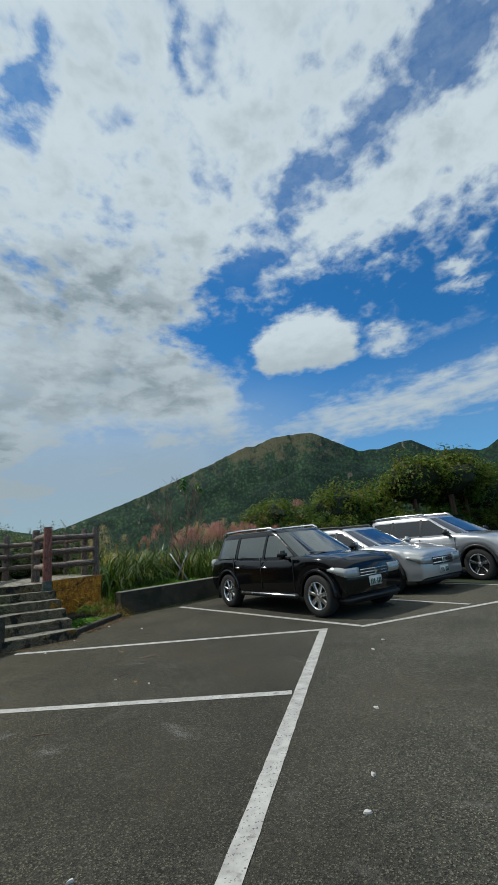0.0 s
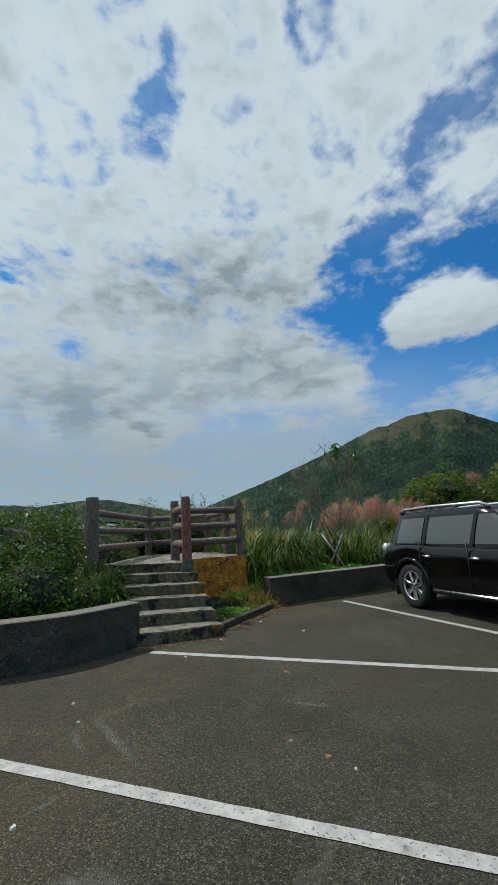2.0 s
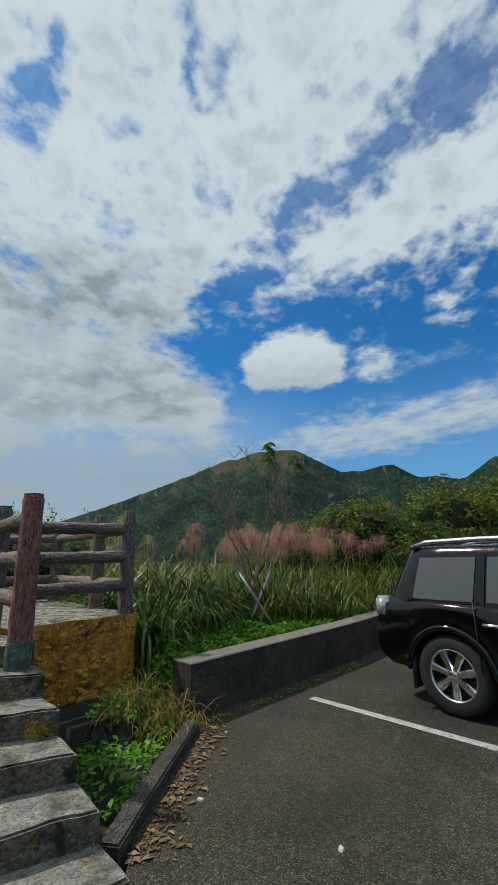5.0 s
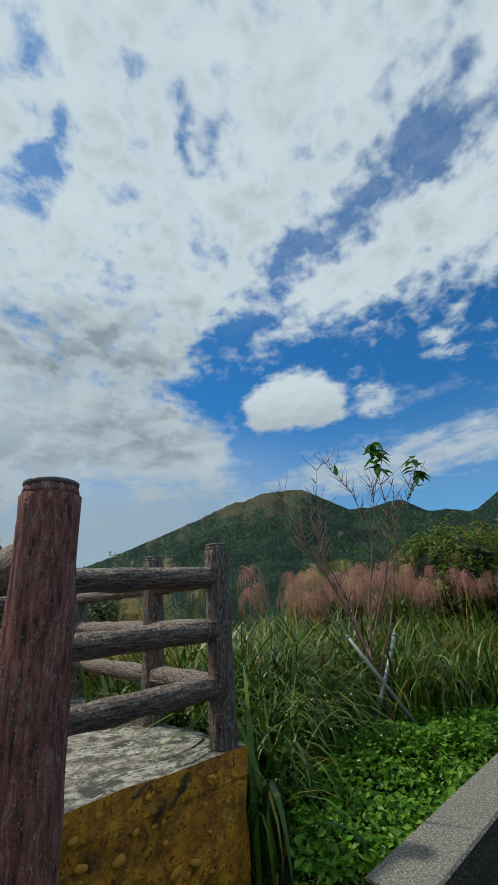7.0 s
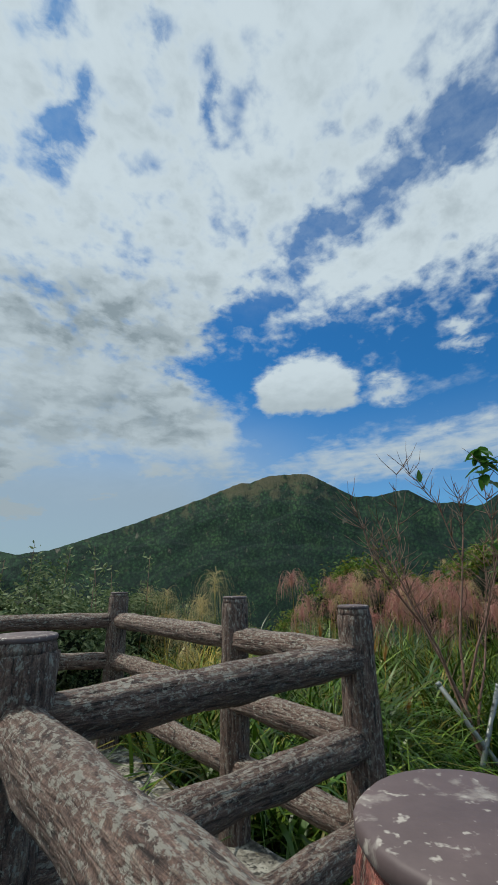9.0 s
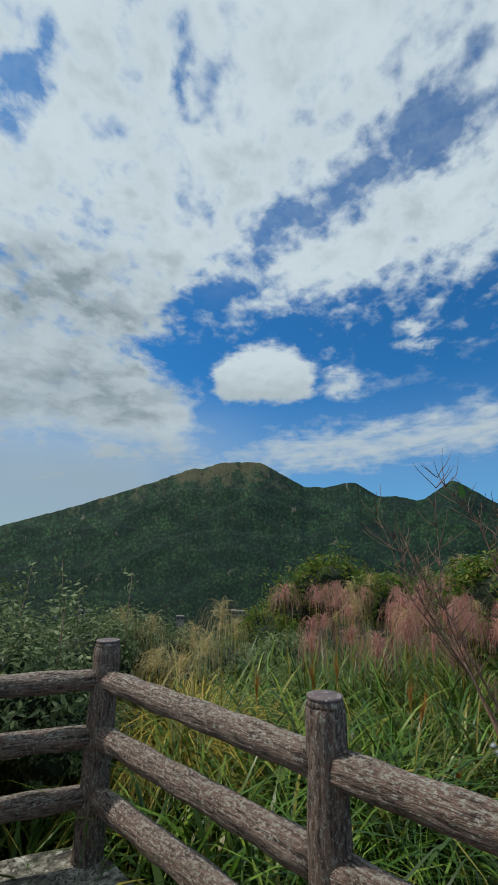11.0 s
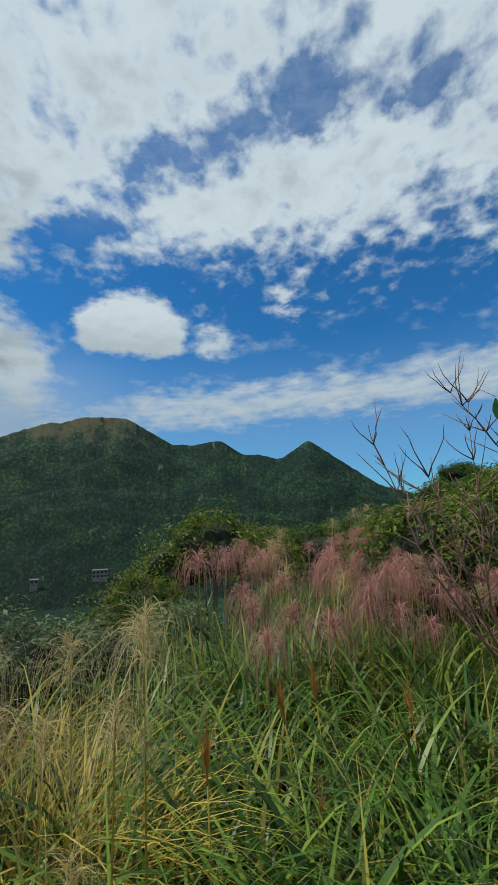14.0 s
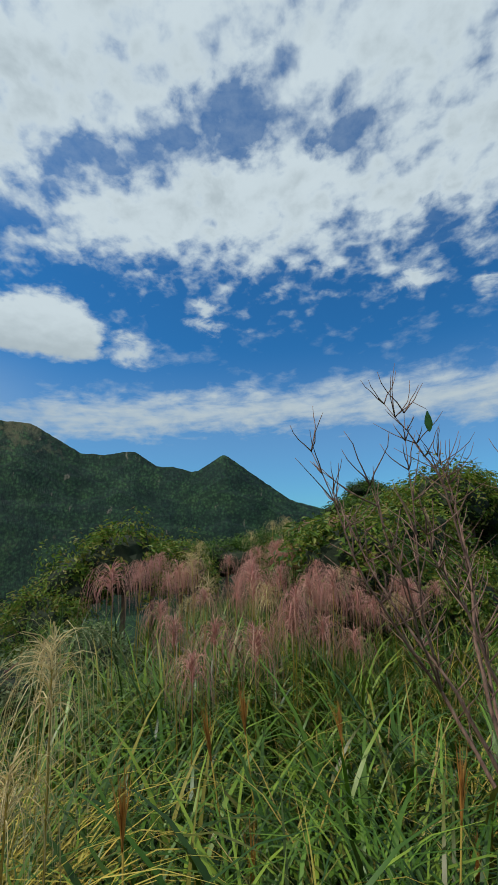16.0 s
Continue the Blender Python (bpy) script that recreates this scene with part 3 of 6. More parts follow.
def land(x, y):
    """Height of the ground: a flat lot, a bank of grass, then the valley and a knoll."""
    r = math.hypot(x + 3, y - 10)
    az = math.degrees(math.atan2(x + 3, y - 8))
    out = sstep(-1.0, 2.0, (y - 10.2) - 0.95 * max(0, x + 2.6)) if x > -3 else sstep(-4.6, -6.0, x) if y < 9 else 1.0
    z = -0.06 + 0.16 * out
    fall = sstep(46, 30, az) * sstep(-150, -95, az)
    z -= fall * (0.10 * max(0, r - 6) + 0.14 * max(0, min(r, 170) - 14))
    rise = sstep(30, 50, az) * sstep(150, 100, az)
    z += rise * out * 0.055 * max(0, min(r, 30) - 7)
    d = math.hypot(x - KNOLL[0], y - KNOLL[1])
    z += 3.2 * math.exp(-(d / 7.5) ** 2) + 2.4 * math.exp(-(d / 17.0) ** 2)
    z += 0.12 * out * noise.noise((x * 0.5, y * 0.5, 0)) * min(1, r / 8)
    return max(z, -60)


def build_ground():
    verts, faces = [], []
    rs = [0.0] + [1.2 * 1.085 ** i for i in range(92)]
    n = 168
    for r in rs:
        for k in range(n):
            a = 2 * math.pi * k / n
            x, y = -2 + r * math.sin(a), 8 + r * math.cos(a)
            verts.append((x, y, land(x, y)))
    for i in range(len(rs) - 1):
        for k in range(n):
            a, b = i * n + k, i * n + (k + 1) % n
            faces.append((a, b, b + n, a + n))
    ob = raw("ground", verts, faces, M["soil"], smooth_faces=True)
    ob.data.materials.append(M["forest_near"])
    for i, p in enumerate(ob.data.polygons):
        p.material_index = 1 if math.hypot(p.center.x + 2, p.center.y - 8) > 24 else 0
    tagged(ob, "dark soil under grass sloping down to a valley", "ground", kind="structure")


# azimuth, elevation, fall to either side (degrees per degree) and half width of the flat top of each summit
PEAKS = [(3.3, 13.5, 0.36, 0.56, 2.6), (-3.0, 12.5, 0.388, 0.3, 0.3), (13.0, 10.25, 0.30, 0.30, 0.5), (17.8, 10.72, 0.16, 0.62, 0.4),
         (22.5, 8.8, 0.20, 0.30, 1.0), (30.0, 10.45, 0.66, 0.72, 0.15), (26.5, 8.15, 0.1, 0.4, 1.0), (32.2, 8.6, 0.4, 0.88, 0.2), (-40, 1.5, 0.03, 0.10, 0)]
FAR_PEAKS = [(-51, 4.6, 0.06, 0.10, 1), (-40.5, 5.0, 0.12, 0.22, 1.5), (-27, 2.6, 0.08, 0.1, 0), (-62, 4.9, 0.1, 0.08, 1)]


def skyline(az, peaks):
    return max(e - (sl if az < a else sr) * max(0.0, abs(az - a) - flat) for a, e, sl, sr, flat in peaks)


def build_mountain(name, peaks, a0, a1, r_ridge, r_foot, z_foot, nr, na, label):
    verts, faces, wrap = [], [], []
    for i in range(na):
        az = a0 + (a1 - a0) * i / (na - 1)
        e = sum(skyline(az + d, peaks) for d in (-0.35, -0.15, 0, 0.15, 0.35)) / 5 + 0.10 * noise.noise((az * 1.7, 0, 5))
        top = math.tan(radians(e)) * r_ridge
        for j in range(nr):
            s = j / (nr - 1)
            q = s / 0.86
            r = r_foot + (r_ridge - r_foot) * q
            if q <= 1:
                z = z_foot + (top + 2 - z_foot) * (0.45 * q + 0.55 * q * q)
                amp = 60 * math.sin(math.pi * min(1, q)) ** 0.8
            else:
                z, amp = top - 900 * (q - 1), 0
            x, y = r * math.sin(radians(az)) - 3, r * math.cos(radians(az)) + 6
            g1 = 1 - 2 * abs(noise.noise((x * 0.0034, y * 0.0034, 1.3)))
            g2 = 1 - 2 * abs(noise.noise((x * 0.009 + 3, y * 0.009, 7.3)))
            z += amp * (0.55 * (g1 - 0.55) + 0.22 * (g2 - 0.5)) + 4.0 * noise.noise((x * 0.02, y * 0.02, 0))
            if q < 1:  # no spur rises above the ridge
                z = min(z, math.tan(radians(e)) * r - 3 * (1 - q) * (2 + g2))
            verts.append((x, y, z))
            wrap.append((az, math.degrees(math.atan2(z, r))))
    for i in range(na - 1):
        for j in range(nr - 1):
            a = i * nr + j
            faces.append((a, a + 1, a + nr + 1, a + nr))
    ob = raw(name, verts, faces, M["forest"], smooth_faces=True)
    uv = ob.data.uv_layers.new(name="wrap")
    for l in ob.data.loops:
        uv.data[l.index].uv = wrap[l.vertex_index]
    return tagged(ob, label, "mountain", kind="structure")


build_ground()
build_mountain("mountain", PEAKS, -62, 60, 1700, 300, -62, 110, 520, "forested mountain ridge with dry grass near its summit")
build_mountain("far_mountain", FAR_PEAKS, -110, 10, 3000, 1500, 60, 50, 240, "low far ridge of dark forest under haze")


# ---------- car park ----------
def build_lot():
    edge = [(-2.66, 9.54), (-2.02, 10.27), (-0.77, 11.64), (0.37, 12.95), (2.93, 15.1), (8.95, 18.7), (40, 40), (60, -60), (-60, -60), (-60, -20), (-9, 2.4), (-5.2, 4.4), (-4.2, 5.15), (-3.7, 5.6), (-3.42, 6.4), (-3.0, 7.2), (-2.6, 7.4), (-2.75, 8.4)]
    ob = mesh_ob("pavement", prism(edge, -0.3, 0.0), M["asphalt"], smooth_faces=False)
    tagged(ob, "worn dark asphalt car park with pale scuffs", "pavement", kind="structure")


def stripe(a, b, width=0.10):
    a, b = Vector((*a, 0)), Vector((*b, 0))
    d = (b - a).normalized()
    s = Vector((-d.y, d.x, 0)) * width / 2
    n = max(4, int((b - a).length / 0.06))
    bm = bmesh.new()
    rows = []
    for i in range(n + 1):
        p = a.lerp(b, i / n)
        j = [1 + 0.10 * noise.noise((p.x * 9, p.y * 9, k * 5)) for k in (0, 1)]
        rows.append([bm.verts.new(p + s * j[0] + Vector((0, 0, 0.004))), bm.verts.new(p - s * j[1] + Vector((0, 0, 0.004)))])
    for r0, r1 in zip(rows, rows[1:]):
        bm.faces.new((r0[1], r1[1], r1[0], r0[0]))
    ob = mesh_ob("parking_line", bm, M["paint"], smooth_faces=False)
    tagged(ob, "chipped white painted parking line on asphalt", "road marking", "parking lines", "structure")


def build_lines():
    for a, b, w in (((-3.08, 6.40), (1.515, 6.40), 0.10), ((-3.7, 3.99), (1.035, 3.90), 0.10), ((0.26, -0.8), (1.575, 6.46), 0.115),
                    ((-1.40, 10.08), (2.10, 6.46), 0.10), ((2.10, 6.40), (7.5, 8.75), 0.10), ((0.75, 11.3), (4.10, 7.46), 0.09), ((3.4, 12.0), (6.33, 8.36), 0.09)):
        stripe(a, b, w)


def wall_run(name, front, thick, z, label):
    """A low wall along its front line, with a pebbled top."""
    pts = [Vector((*p, 0)) for p in front]
    back = []
    for i, p in enumerate(pts):
        d = (pts[min(i + 1, len(pts) - 1)] - pts[max(i - 1, 0)]).normalized()
        back.append(p + Vector((-d.y, d.x, 0)) * thick)
    root = thing(name, label, "wall", kind="structure")
    bm = prism([(p.x, p.y) for p in pts] + [(p.x, p.y) for p in back[::-1]], -0.3, z - 0.012, 0.0)
    bmesh.ops.triangulate(bm, faces=[f for f in bm.faces if len(f.verts) > 4])
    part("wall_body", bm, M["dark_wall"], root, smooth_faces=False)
    top = bmesh.new()
    rows = []
    for a, b in zip(pts, back):
        e = (a - b).normalized() * 0.004
        rows.append([top.verts.new(a + e + Vector((0, 0, h))) for h in (z - 0.011,)] + [top.verts.new(a + e * 0.2 + (b - a) * 0.03 + Vector((0, 0, z))), top.verts.new(b - e * 0.2 - (b - a) * 0.03 + Vector((0, 0, z))), top.verts.new(b - e + Vector((0, 0, z - 0.011)))])
    for r0, r1 in zip(rows, rows[1:]):
        for k in range(3):
            top.faces.new((r0[k], r1[k], r1[k + 1], r0[k + 1]))
    for r in (rows[0][::-1], rows[-1]):
        top.faces.new(r)
    bmesh.ops.recalc_face_normals(top, faces=top.faces)
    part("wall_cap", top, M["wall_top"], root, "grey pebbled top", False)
    return root


def curve_pts(ctrl, n):
    """Smooth points through a few bends."""
    out = []
    c = [Vector((*p, 0)) for p in ctrl]
    c = [c[0] * 2 - c[1]] + c + [c[-1] * 2 - c[-2]]
    for i in range(1, len(c) - 2):
        for k in range(n):
            t = k / n
            a, b, d, e = c[i - 1], c[i], c[i + 1], c[i + 2]
            p = 0.5 * ((2 * b) + (d - a) * t + (2 * a - 5 * b + 4 * d - e) * t * t + (3 * b - a - 3 * d + e) * t ** 3)
            out.append((p.x, p.y))
    out.append((c[-2].x, c[-2].y))
    return out


build_lot()
build_lines()
wall_run("wall_east", curve_pts([(-2.60, 9.50), (-1.95, 10.20), (-0.70, 11.55), (0.45, 12.85), (3.0, 15.0), (9.0, 18.6)], 8), 0.28, 0.49, "low dark concrete wall with pebbled grey top")
wall_run("wall_west", curve_pts([(-9.0, 2.5), (-5.4, 4.35), (-4.3, 5.15), (-3.72, 5.75), (-3.40, 6.62)], 8), 0.30, 0.53, "low dark concrete wall beside the steps")


# ---------- steps and platform ----------
RISE = 0.147


def build_steps():
    root = thing("stairs", "six worn concrete steps, risers toned darker for shade, stained dark and ochre", "steps", kind="structure")
    u = Vector((-0.66, 0.75, 0)).normalized()
    for k in range(6):
        r = Vector((-2.53 - 0.222 * k, 7.27 + 0.244 * k, 0))
        l = Vector((-3.43 - 0.314 * k, 6.57 + 0.342 * k, 0))
        deep = 0.75 if k < 5 else 0.35
        z1 = RISE * (k + 1)
        z0 = -0.1 if k == 0 else z1 - RISE - 0.10
        bm = prism([(l.x, l.y), (r.x, r.y), (r.x + u.x * deep, r.y + u.y * deep), (l.x + u.x * deep, l.y + u.y * deep)], z0, z1, 0.0)
        bmesh.ops.bevel(bm, geom=[e for e in bm.edges if all(v.co.z > z1 - 1e-4 for v in e.verts)], offset=0.012, segments=2, affect="EDGES")
        bmesh.ops.subdivide_edges(bm, edges=[e for e in bm.edges if e.calc_length() > 0.5], cuts=14, use_grid_fill=True)
        for v in bm.verts:
            v.co += Vector(noise.noise_vector(v.co * 6)) * 0.010
        me_faces = bm.faces
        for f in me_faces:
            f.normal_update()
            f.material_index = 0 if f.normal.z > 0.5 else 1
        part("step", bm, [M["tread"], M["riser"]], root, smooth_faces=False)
    return root


DECK = RISE * 6
DECK_PTS = [(-3.62, 8.47), (-4.40, 9.10), (-3.31, 10.17), (-4.05, 10.90), (-5.02, 12.06), (-5.22, 12.18), (-6.78, 11.70), (-5.60, 8.6), (-4.98, 8.26)]


def build_platform():
    root = thing("platform", "raised viewing platform with rough pale stone floor", "platform", kind="structure")
    bm = prism(DECK_PTS, DECK - 0.14, DECK + 0.0, 0.0)
    bmesh.ops.triangulate(bm, faces=[f for f in bm.faces if len(f.verts) > 4])
    bmesh.ops.subdivide_edges(bm, edges=[e for e in bm.edges if e.calc_length() > 0.25], cuts=5, use_grid_fill=True)
    for v in bm.verts:
        if v.co.z > DECK - 0.05:
            v.co.z += 0.012 * noise.noise(v.co * 5) + 0.01 * noise.noise(v.co * 14)
    for f in bm.faces:
        f.normal_update()
        f.material_index = 0 if f.normal.z > 0.4 else 1 if f.calc_center_median().x > -3.3 - 0.9 * (10.17 - f.calc_center_median().y) - 0.25 and f.calc_center_median().y > 9.0 else 2
    part("slab", bm, [M["deck"], M["ochre"], M["riser"]], root, smooth_faces=False)
    # rubble body under the slab
    ins = []
    c = Vector((sum(p[0] for p in DECK_PTS) / len(DECK_PTS), sum(p[1] for p in DECK_PTS) / len(DECK_PTS)))
    for p in DECK_PTS:
        q = Vector(p) + (c - Vector(p)).normalized() * 0.012
        ins.append((q.x, q.y))
    bm = prism(ins, -0.4, DECK - 0.012, 0.0)
    bmesh.ops.subdivide_edges(bm, edges=[e for e in bm.edges if e.calc_length() > 0.3], cuts=12, use_grid_fill=True)
    for v in bm.verts:
        if v.co.z < DECK - 0.05:
            v.co += Vector(noise.noise_vector(v.co * 7)) * 0.03
    for f in bm.faces:
        c = f.calc_center_median()
        f.material_index = 0 if c.y > 9.0 and c.x > -5.2 else 1
    body = part("rubble_body", bm, [M["ochre"], M["riser"]], root, "ochre-stained rubble concrete")
    # river stones standing proud of the ochre face
    a, b = Vector((-4.40, 9.10, 0)), Vector((-3.31, 10.17, 0))
    d = (b - a).normalized()
    nrm = Vector((d.y, -d.x, 0))
    rng = random.Random(5)
    shapes = []
    for s in range(5):
        sb = bmesh.new()
        bmesh.ops.create_icosphere(sb, subdivisions=2, radius=1.0)
        for v in sb.verts:
            v.co *= 1 + 0.22 * noise.noise(v.co * 1.6 + Vector((s * 9, 0, 0)))
        me = bpy.data.meshes.new("stone")
        sb.to_mesh(me)
        sb.free()
        me.materials.append(M["cobble"])
        me.shade_smooth()
        shapes.append(me)
    for i in range(110):
        z = DECK - 0.04 - rng.random() ** 0.8 * 1.0
        size = rng.uniform(0.010, 0.024) if z > 0.45 or rng.random() < 0.5 else rng.uniform(0.018, 0.036)
        p = a + d * rng.uniform(0.03, (b - a).length - 0.03) + nrm * 0.004
        ob = new("stone", shapes[i % 5])
        ob.parent = body
        ob.matrix_world = Matrix.LocRotScale((p.x, p.y, z), Euler((rng.uniform(-0.4, 0.4), rng.uniform(-0.5, 0.5), math.atan2(d.y, d.x) + rng.uniform(-0.3, 0.3))), (size * rng.uniform(1.0, 1.7), size * 0.55, size * rng.uniform(0.7, 1.0)))
    return root


build_steps()
build_platform()
bm = prism([(-2.80, 7.62), (-2.68, 7.60), (-2.50, 9.30), (-2.62, 9.34)], -0.1, 0.085, 0.012)
rough_up(bm, 0.012, 7, 3)
tagged(mesh_ob("kerb", bm, M["dark_wall"], smooth_faces=False), "low broken concrete kerb beside the steps", "kerb", kind="structure")

# ---------- log fence ----------
POSTS = {"C": (-3.44, 10.155, 2.02, 0.076), "B": (-4.015, 10.795, 2.04, 0.078), "A": (-5.13, 12.06, 2.04, 0.083),
         "D": (-6.64, 11.59, 2.10, 0.085), "L": (-5.20, 7.78, 2.07, 0.115), "R": (-4.41, 9.21, 2.01, 0.082), "red": (-3.70, 8.40, 2.0, 0.080)}


def build_fence():
    root = thing("fence", "concrete log fence, brown paint worn grey with lichen", "fence", kind="structure")
    for key, (x, y, top, r) in POSTS.items():
        z0 = 0.55 if key == "L" else 0.80
        n = 26
        body = top - 0.040
        rad = [r * (1.06 - 0.10 * i / n) for i in range(n + 1)]
        pts = [(0, 0, (body - z0) * i / n) for i in range(n + 1)] + [(0, 0, body - z0 + 0.006)]
        bm = tube(pts, rad + [rad[-1] * 0.92], 44, 0.10, 26.0, True, 0.22)
        red = key == "red"
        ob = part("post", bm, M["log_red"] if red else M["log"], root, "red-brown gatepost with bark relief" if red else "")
        ob.location = (x, y, z0)
        if red:
            part("post_foot", tube([(0, 0, -0.36), (0, 0, -0.1), (0, 0, 0.10), (0, 0, 0.125)], [r * 1.16, r * 1.14, r * 1.12, r * 1.06], 32, 0.05, 9), M["moss"], ob, "mossy green-grey concrete footing")
        neck = part("post_neck", tube([(0, 0, 0), (0, 0, 0.012), (0, 0, 0.026)], [rad[-1] * 0.97, rad[-1] * 0.95, rad[-1] * 0.90], 32, 0.02, 14), M["log_red"] if red else M["log"], ob)
        neck.location = (0, 0, body - z0 + 0.003)
        lid = rad[-1] * 0.94
        c = part("post_cap", tube([(0, 0, 0), (0, 0, 0.003), (0, 0, 0.011), (0, 0, 0.014)], [lid * 0.96, lid, lid, lid * 0.95], 32, 0.03, 9), M["cap"], ob, "smooth mauve-grey concrete lid")
        c.location = (0, 0, body - z0 + 0.027)
    for a, b in (("C", "B"), ("B", "A"), ("A", "D"), ("D", "L"), ("R", "C"), ("red", "R")):
        pa, pb = POSTS[a], POSTS[b]
        for h in (0.93, 0.62, 0.31):
            p, q = Vector((pa[0], pa[1], DECK + h)), Vector((pb[0], pb[1], DECK + h))
            d = (q - p).normalized()
            length = (q - p).length - 0.08
            n = max(6, int(length / 0.07))
            bm = tube([(0, 0, length * i / n) for i in range(n + 1)], [0.062 * (1 + 0.05 * math.sin(i * 1.3 + h * 9)) for i in range(n + 1)], 28, 0.16, 22.0, True, 0.22)
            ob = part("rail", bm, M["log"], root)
            ob.matrix_world = Matrix.Translation(p + d * 0.04) @ d.to_track_quat("Z", "Y").to_matrix().to_4x4()
    return root


build_fence()


# ---------- cars ----------
def lathe(profile, sides, axis_y=True):
    """Turns (radius, offset) pairs round the y axis."""
    bm = bmesh.new()
    rings = [[bm.verts.new((r * math.cos(2 * math.pi * k / sides), o, r * math.sin(2 * math.pi * k / sides))) for k in range(sides)] for r, o in profile]
    for r0, r1 in zip(rings, rings[1:]):
        for k in range(sides):
            bm.faces.new((r0[k], r1[k], r1[(k + 1) % sides], r0[(k + 1) % sides]))
    return bm


def interp(x, table):
    for (x0, v0), (x1, v1) in zip(table, table[1:]):
        if x <= x1:
            t = max(0.0, (x - x0) / (x1 - x0))
            t = t * t * (3 - 2 * t) * 0.5 + t * 0.5
            return v0 + (v1 - v0) * t
    return table[-1][1]


def build_car(name, label, spec, at, turn):
    """x forward, y to the car's left; spec holds its measures."""
    root = thing(name, label, "car", "parked cars", at=at, turn=turn)
    L, W, H, wb, wr = spec["L"], spec["W"], spec["H"], spec["wb"], spec["wr"]
    ax = [wb / 2 + spec["ax"], -wb / 2 + spec["ax"]]
    paint, lower = spec["paint"], spec["lower"]

    def half(x):
        return W / 2 * (1 - 0.16 * abs(2 * x / L) ** 5 - 0.03 * abs(2 * x / L) ** 2)

    def low(x):
        z = interp(x, spec["low"])
        for a in ax:
            d = abs(x - a)
            if d < wr * 1.2:
                z = max(z, wr + math.sqrt(max(0, (wr * 1.2) ** 2 - d * d)))
        return z

    def deck(x):
        return interp(x, spec["deck"])

    # body shell
    xs = sorted(set([-L / 2 + L * i / 70 for i in range(71)] + [a + s * wr * 1.2 * f for a in ax for s in (-1, 1) for f in (0.999, 0.97, 0.9, 0.78, 0.6, 0.3)]))
    bm = bmesh.new()
    rings = []
    for x in xs:
        h, z0, z1 = half(x), low(x), deck(x)
        span = max(0.05, z1 - z0)
        side = [(h * 0.955, z0), (h * 0.985, z0 + 0.16 * span), (h * 1.0, z0 + 0.45 * span), (h * 0.99, z0 + 0.62 * span), (h * 0.995, z0 + 0.70 * span), (h * 0.965, z0 + 0.90 * span), (h * 0.90, z1), (h * 0.62, z1 + 0.02), (h * 0.30, z1 + 0.028)]
        ring = [bm.verts.new((x, -y, z)) for y, z in side] + [bm.verts.new((x, 0, z1 + 0.03))] + [bm.verts.new((x, y, z)) for y, z in side[::-1]]
        rings.append(ring)
    for r0, r1 in zip(rings, rings[1:]):
        for k in range(len(r0) - 1):
            bm.faces.new((r0[k], r1[k], r1[k + 1], r0[k + 1]))
    for r in (rings[0], rings[-1][::-1]):
        bm.faces.new(r)
    bmesh.ops.recalc_face_normals(bm, faces=bm.faces)
    part("body", bm, paint, root, spec["body_label"])
    # floor pan, so that nothing shows through
    part("underbody", box(0, 0, 0.42, L * 0.86, W * 0.72, 0.30, 0.03), M["trim"], root)
    # cabin
    gx = spec["cabin"]  # front foot, front roof, rear roof, rear foot
    w0, w1 = W / 2 * 0.925, W / 2 * 0.735
    zb, zr = spec["belt"], H - 0.035

    def level(t):
        f, r = gx[0] + (gx[1] - gx[0]) * t, gx[3] + (gx[2] - gx[3]) * t
        return (f + r) / 2, (f - r) / 2, w0 + (w1 - w0) * t ** 1.25, zb + (zr - zb) * t

    bm = bmesh.new()
    rings = []
    tops = [(i / 7, 1.0, 0.0) for i in range(8)] + [(1.0, 0.955, 0.018), (1.0, 0.80, 0.028), (1.0, 0.45, 0.034)]
    for t, k, lift in tops:
        cx, rx, w, z = level(t)
        ring = []
        for a in range(56):
            c, s = math.cos(2 * math.pi * a / 56), math.sin(2 * math.pi * a / 56)
            e = 2 / 6
            ring.append(bm.verts.new((cx + k * rx * math.copysign(abs(c) ** e, c), k * w * math.copysign(abs(s) ** e, s), z + lift)))
        rings.append(ring)
    for r0, r1 in zip(rings, rings[1:]):
        for k in range(56):
            bm.faces.new((r0[k], r0[(k + 1) % 56], r1[(k + 1) % 56], r1[k]))
    bm.faces.new(rings[-1])
    part("roof", bm, paint, root)

    def pane(pname, mat, xa, xb, ta, tb, side, lift=0.007, slant=(0, 0)):
        """A window on the cabin's side, between two places along it and two heights."""
        bm = bmesh.new()
        grid = []
        for j in range(6):
            t = ta + (tb - ta) * j / 5
            cx, rx, w, z = level(t)
            row = []
            for i in range(8):
                x = xa + slant[0] * j / 5 + (xb + slant[1] * j / 5 - xa - slant[0] * j / 5) * i / 7
                fx = min(0.985, abs((x - cx) / rx))
                row.append(bm.verts.new((x, side * (w * (1 - fx ** 6) ** (1 / 6) + lift), z)))
            grid.append(row)
        for r0, r1 in zip(grid, grid[1:]):
            for a, b, c, d in zip(r0, r0[1:], r1[1:], r1):
                bm.faces.new((a, b, c, d))
        bmesh.ops.recalc_face_normals(bm, faces=bm.faces)
        return part(pname, bm, mat, root)

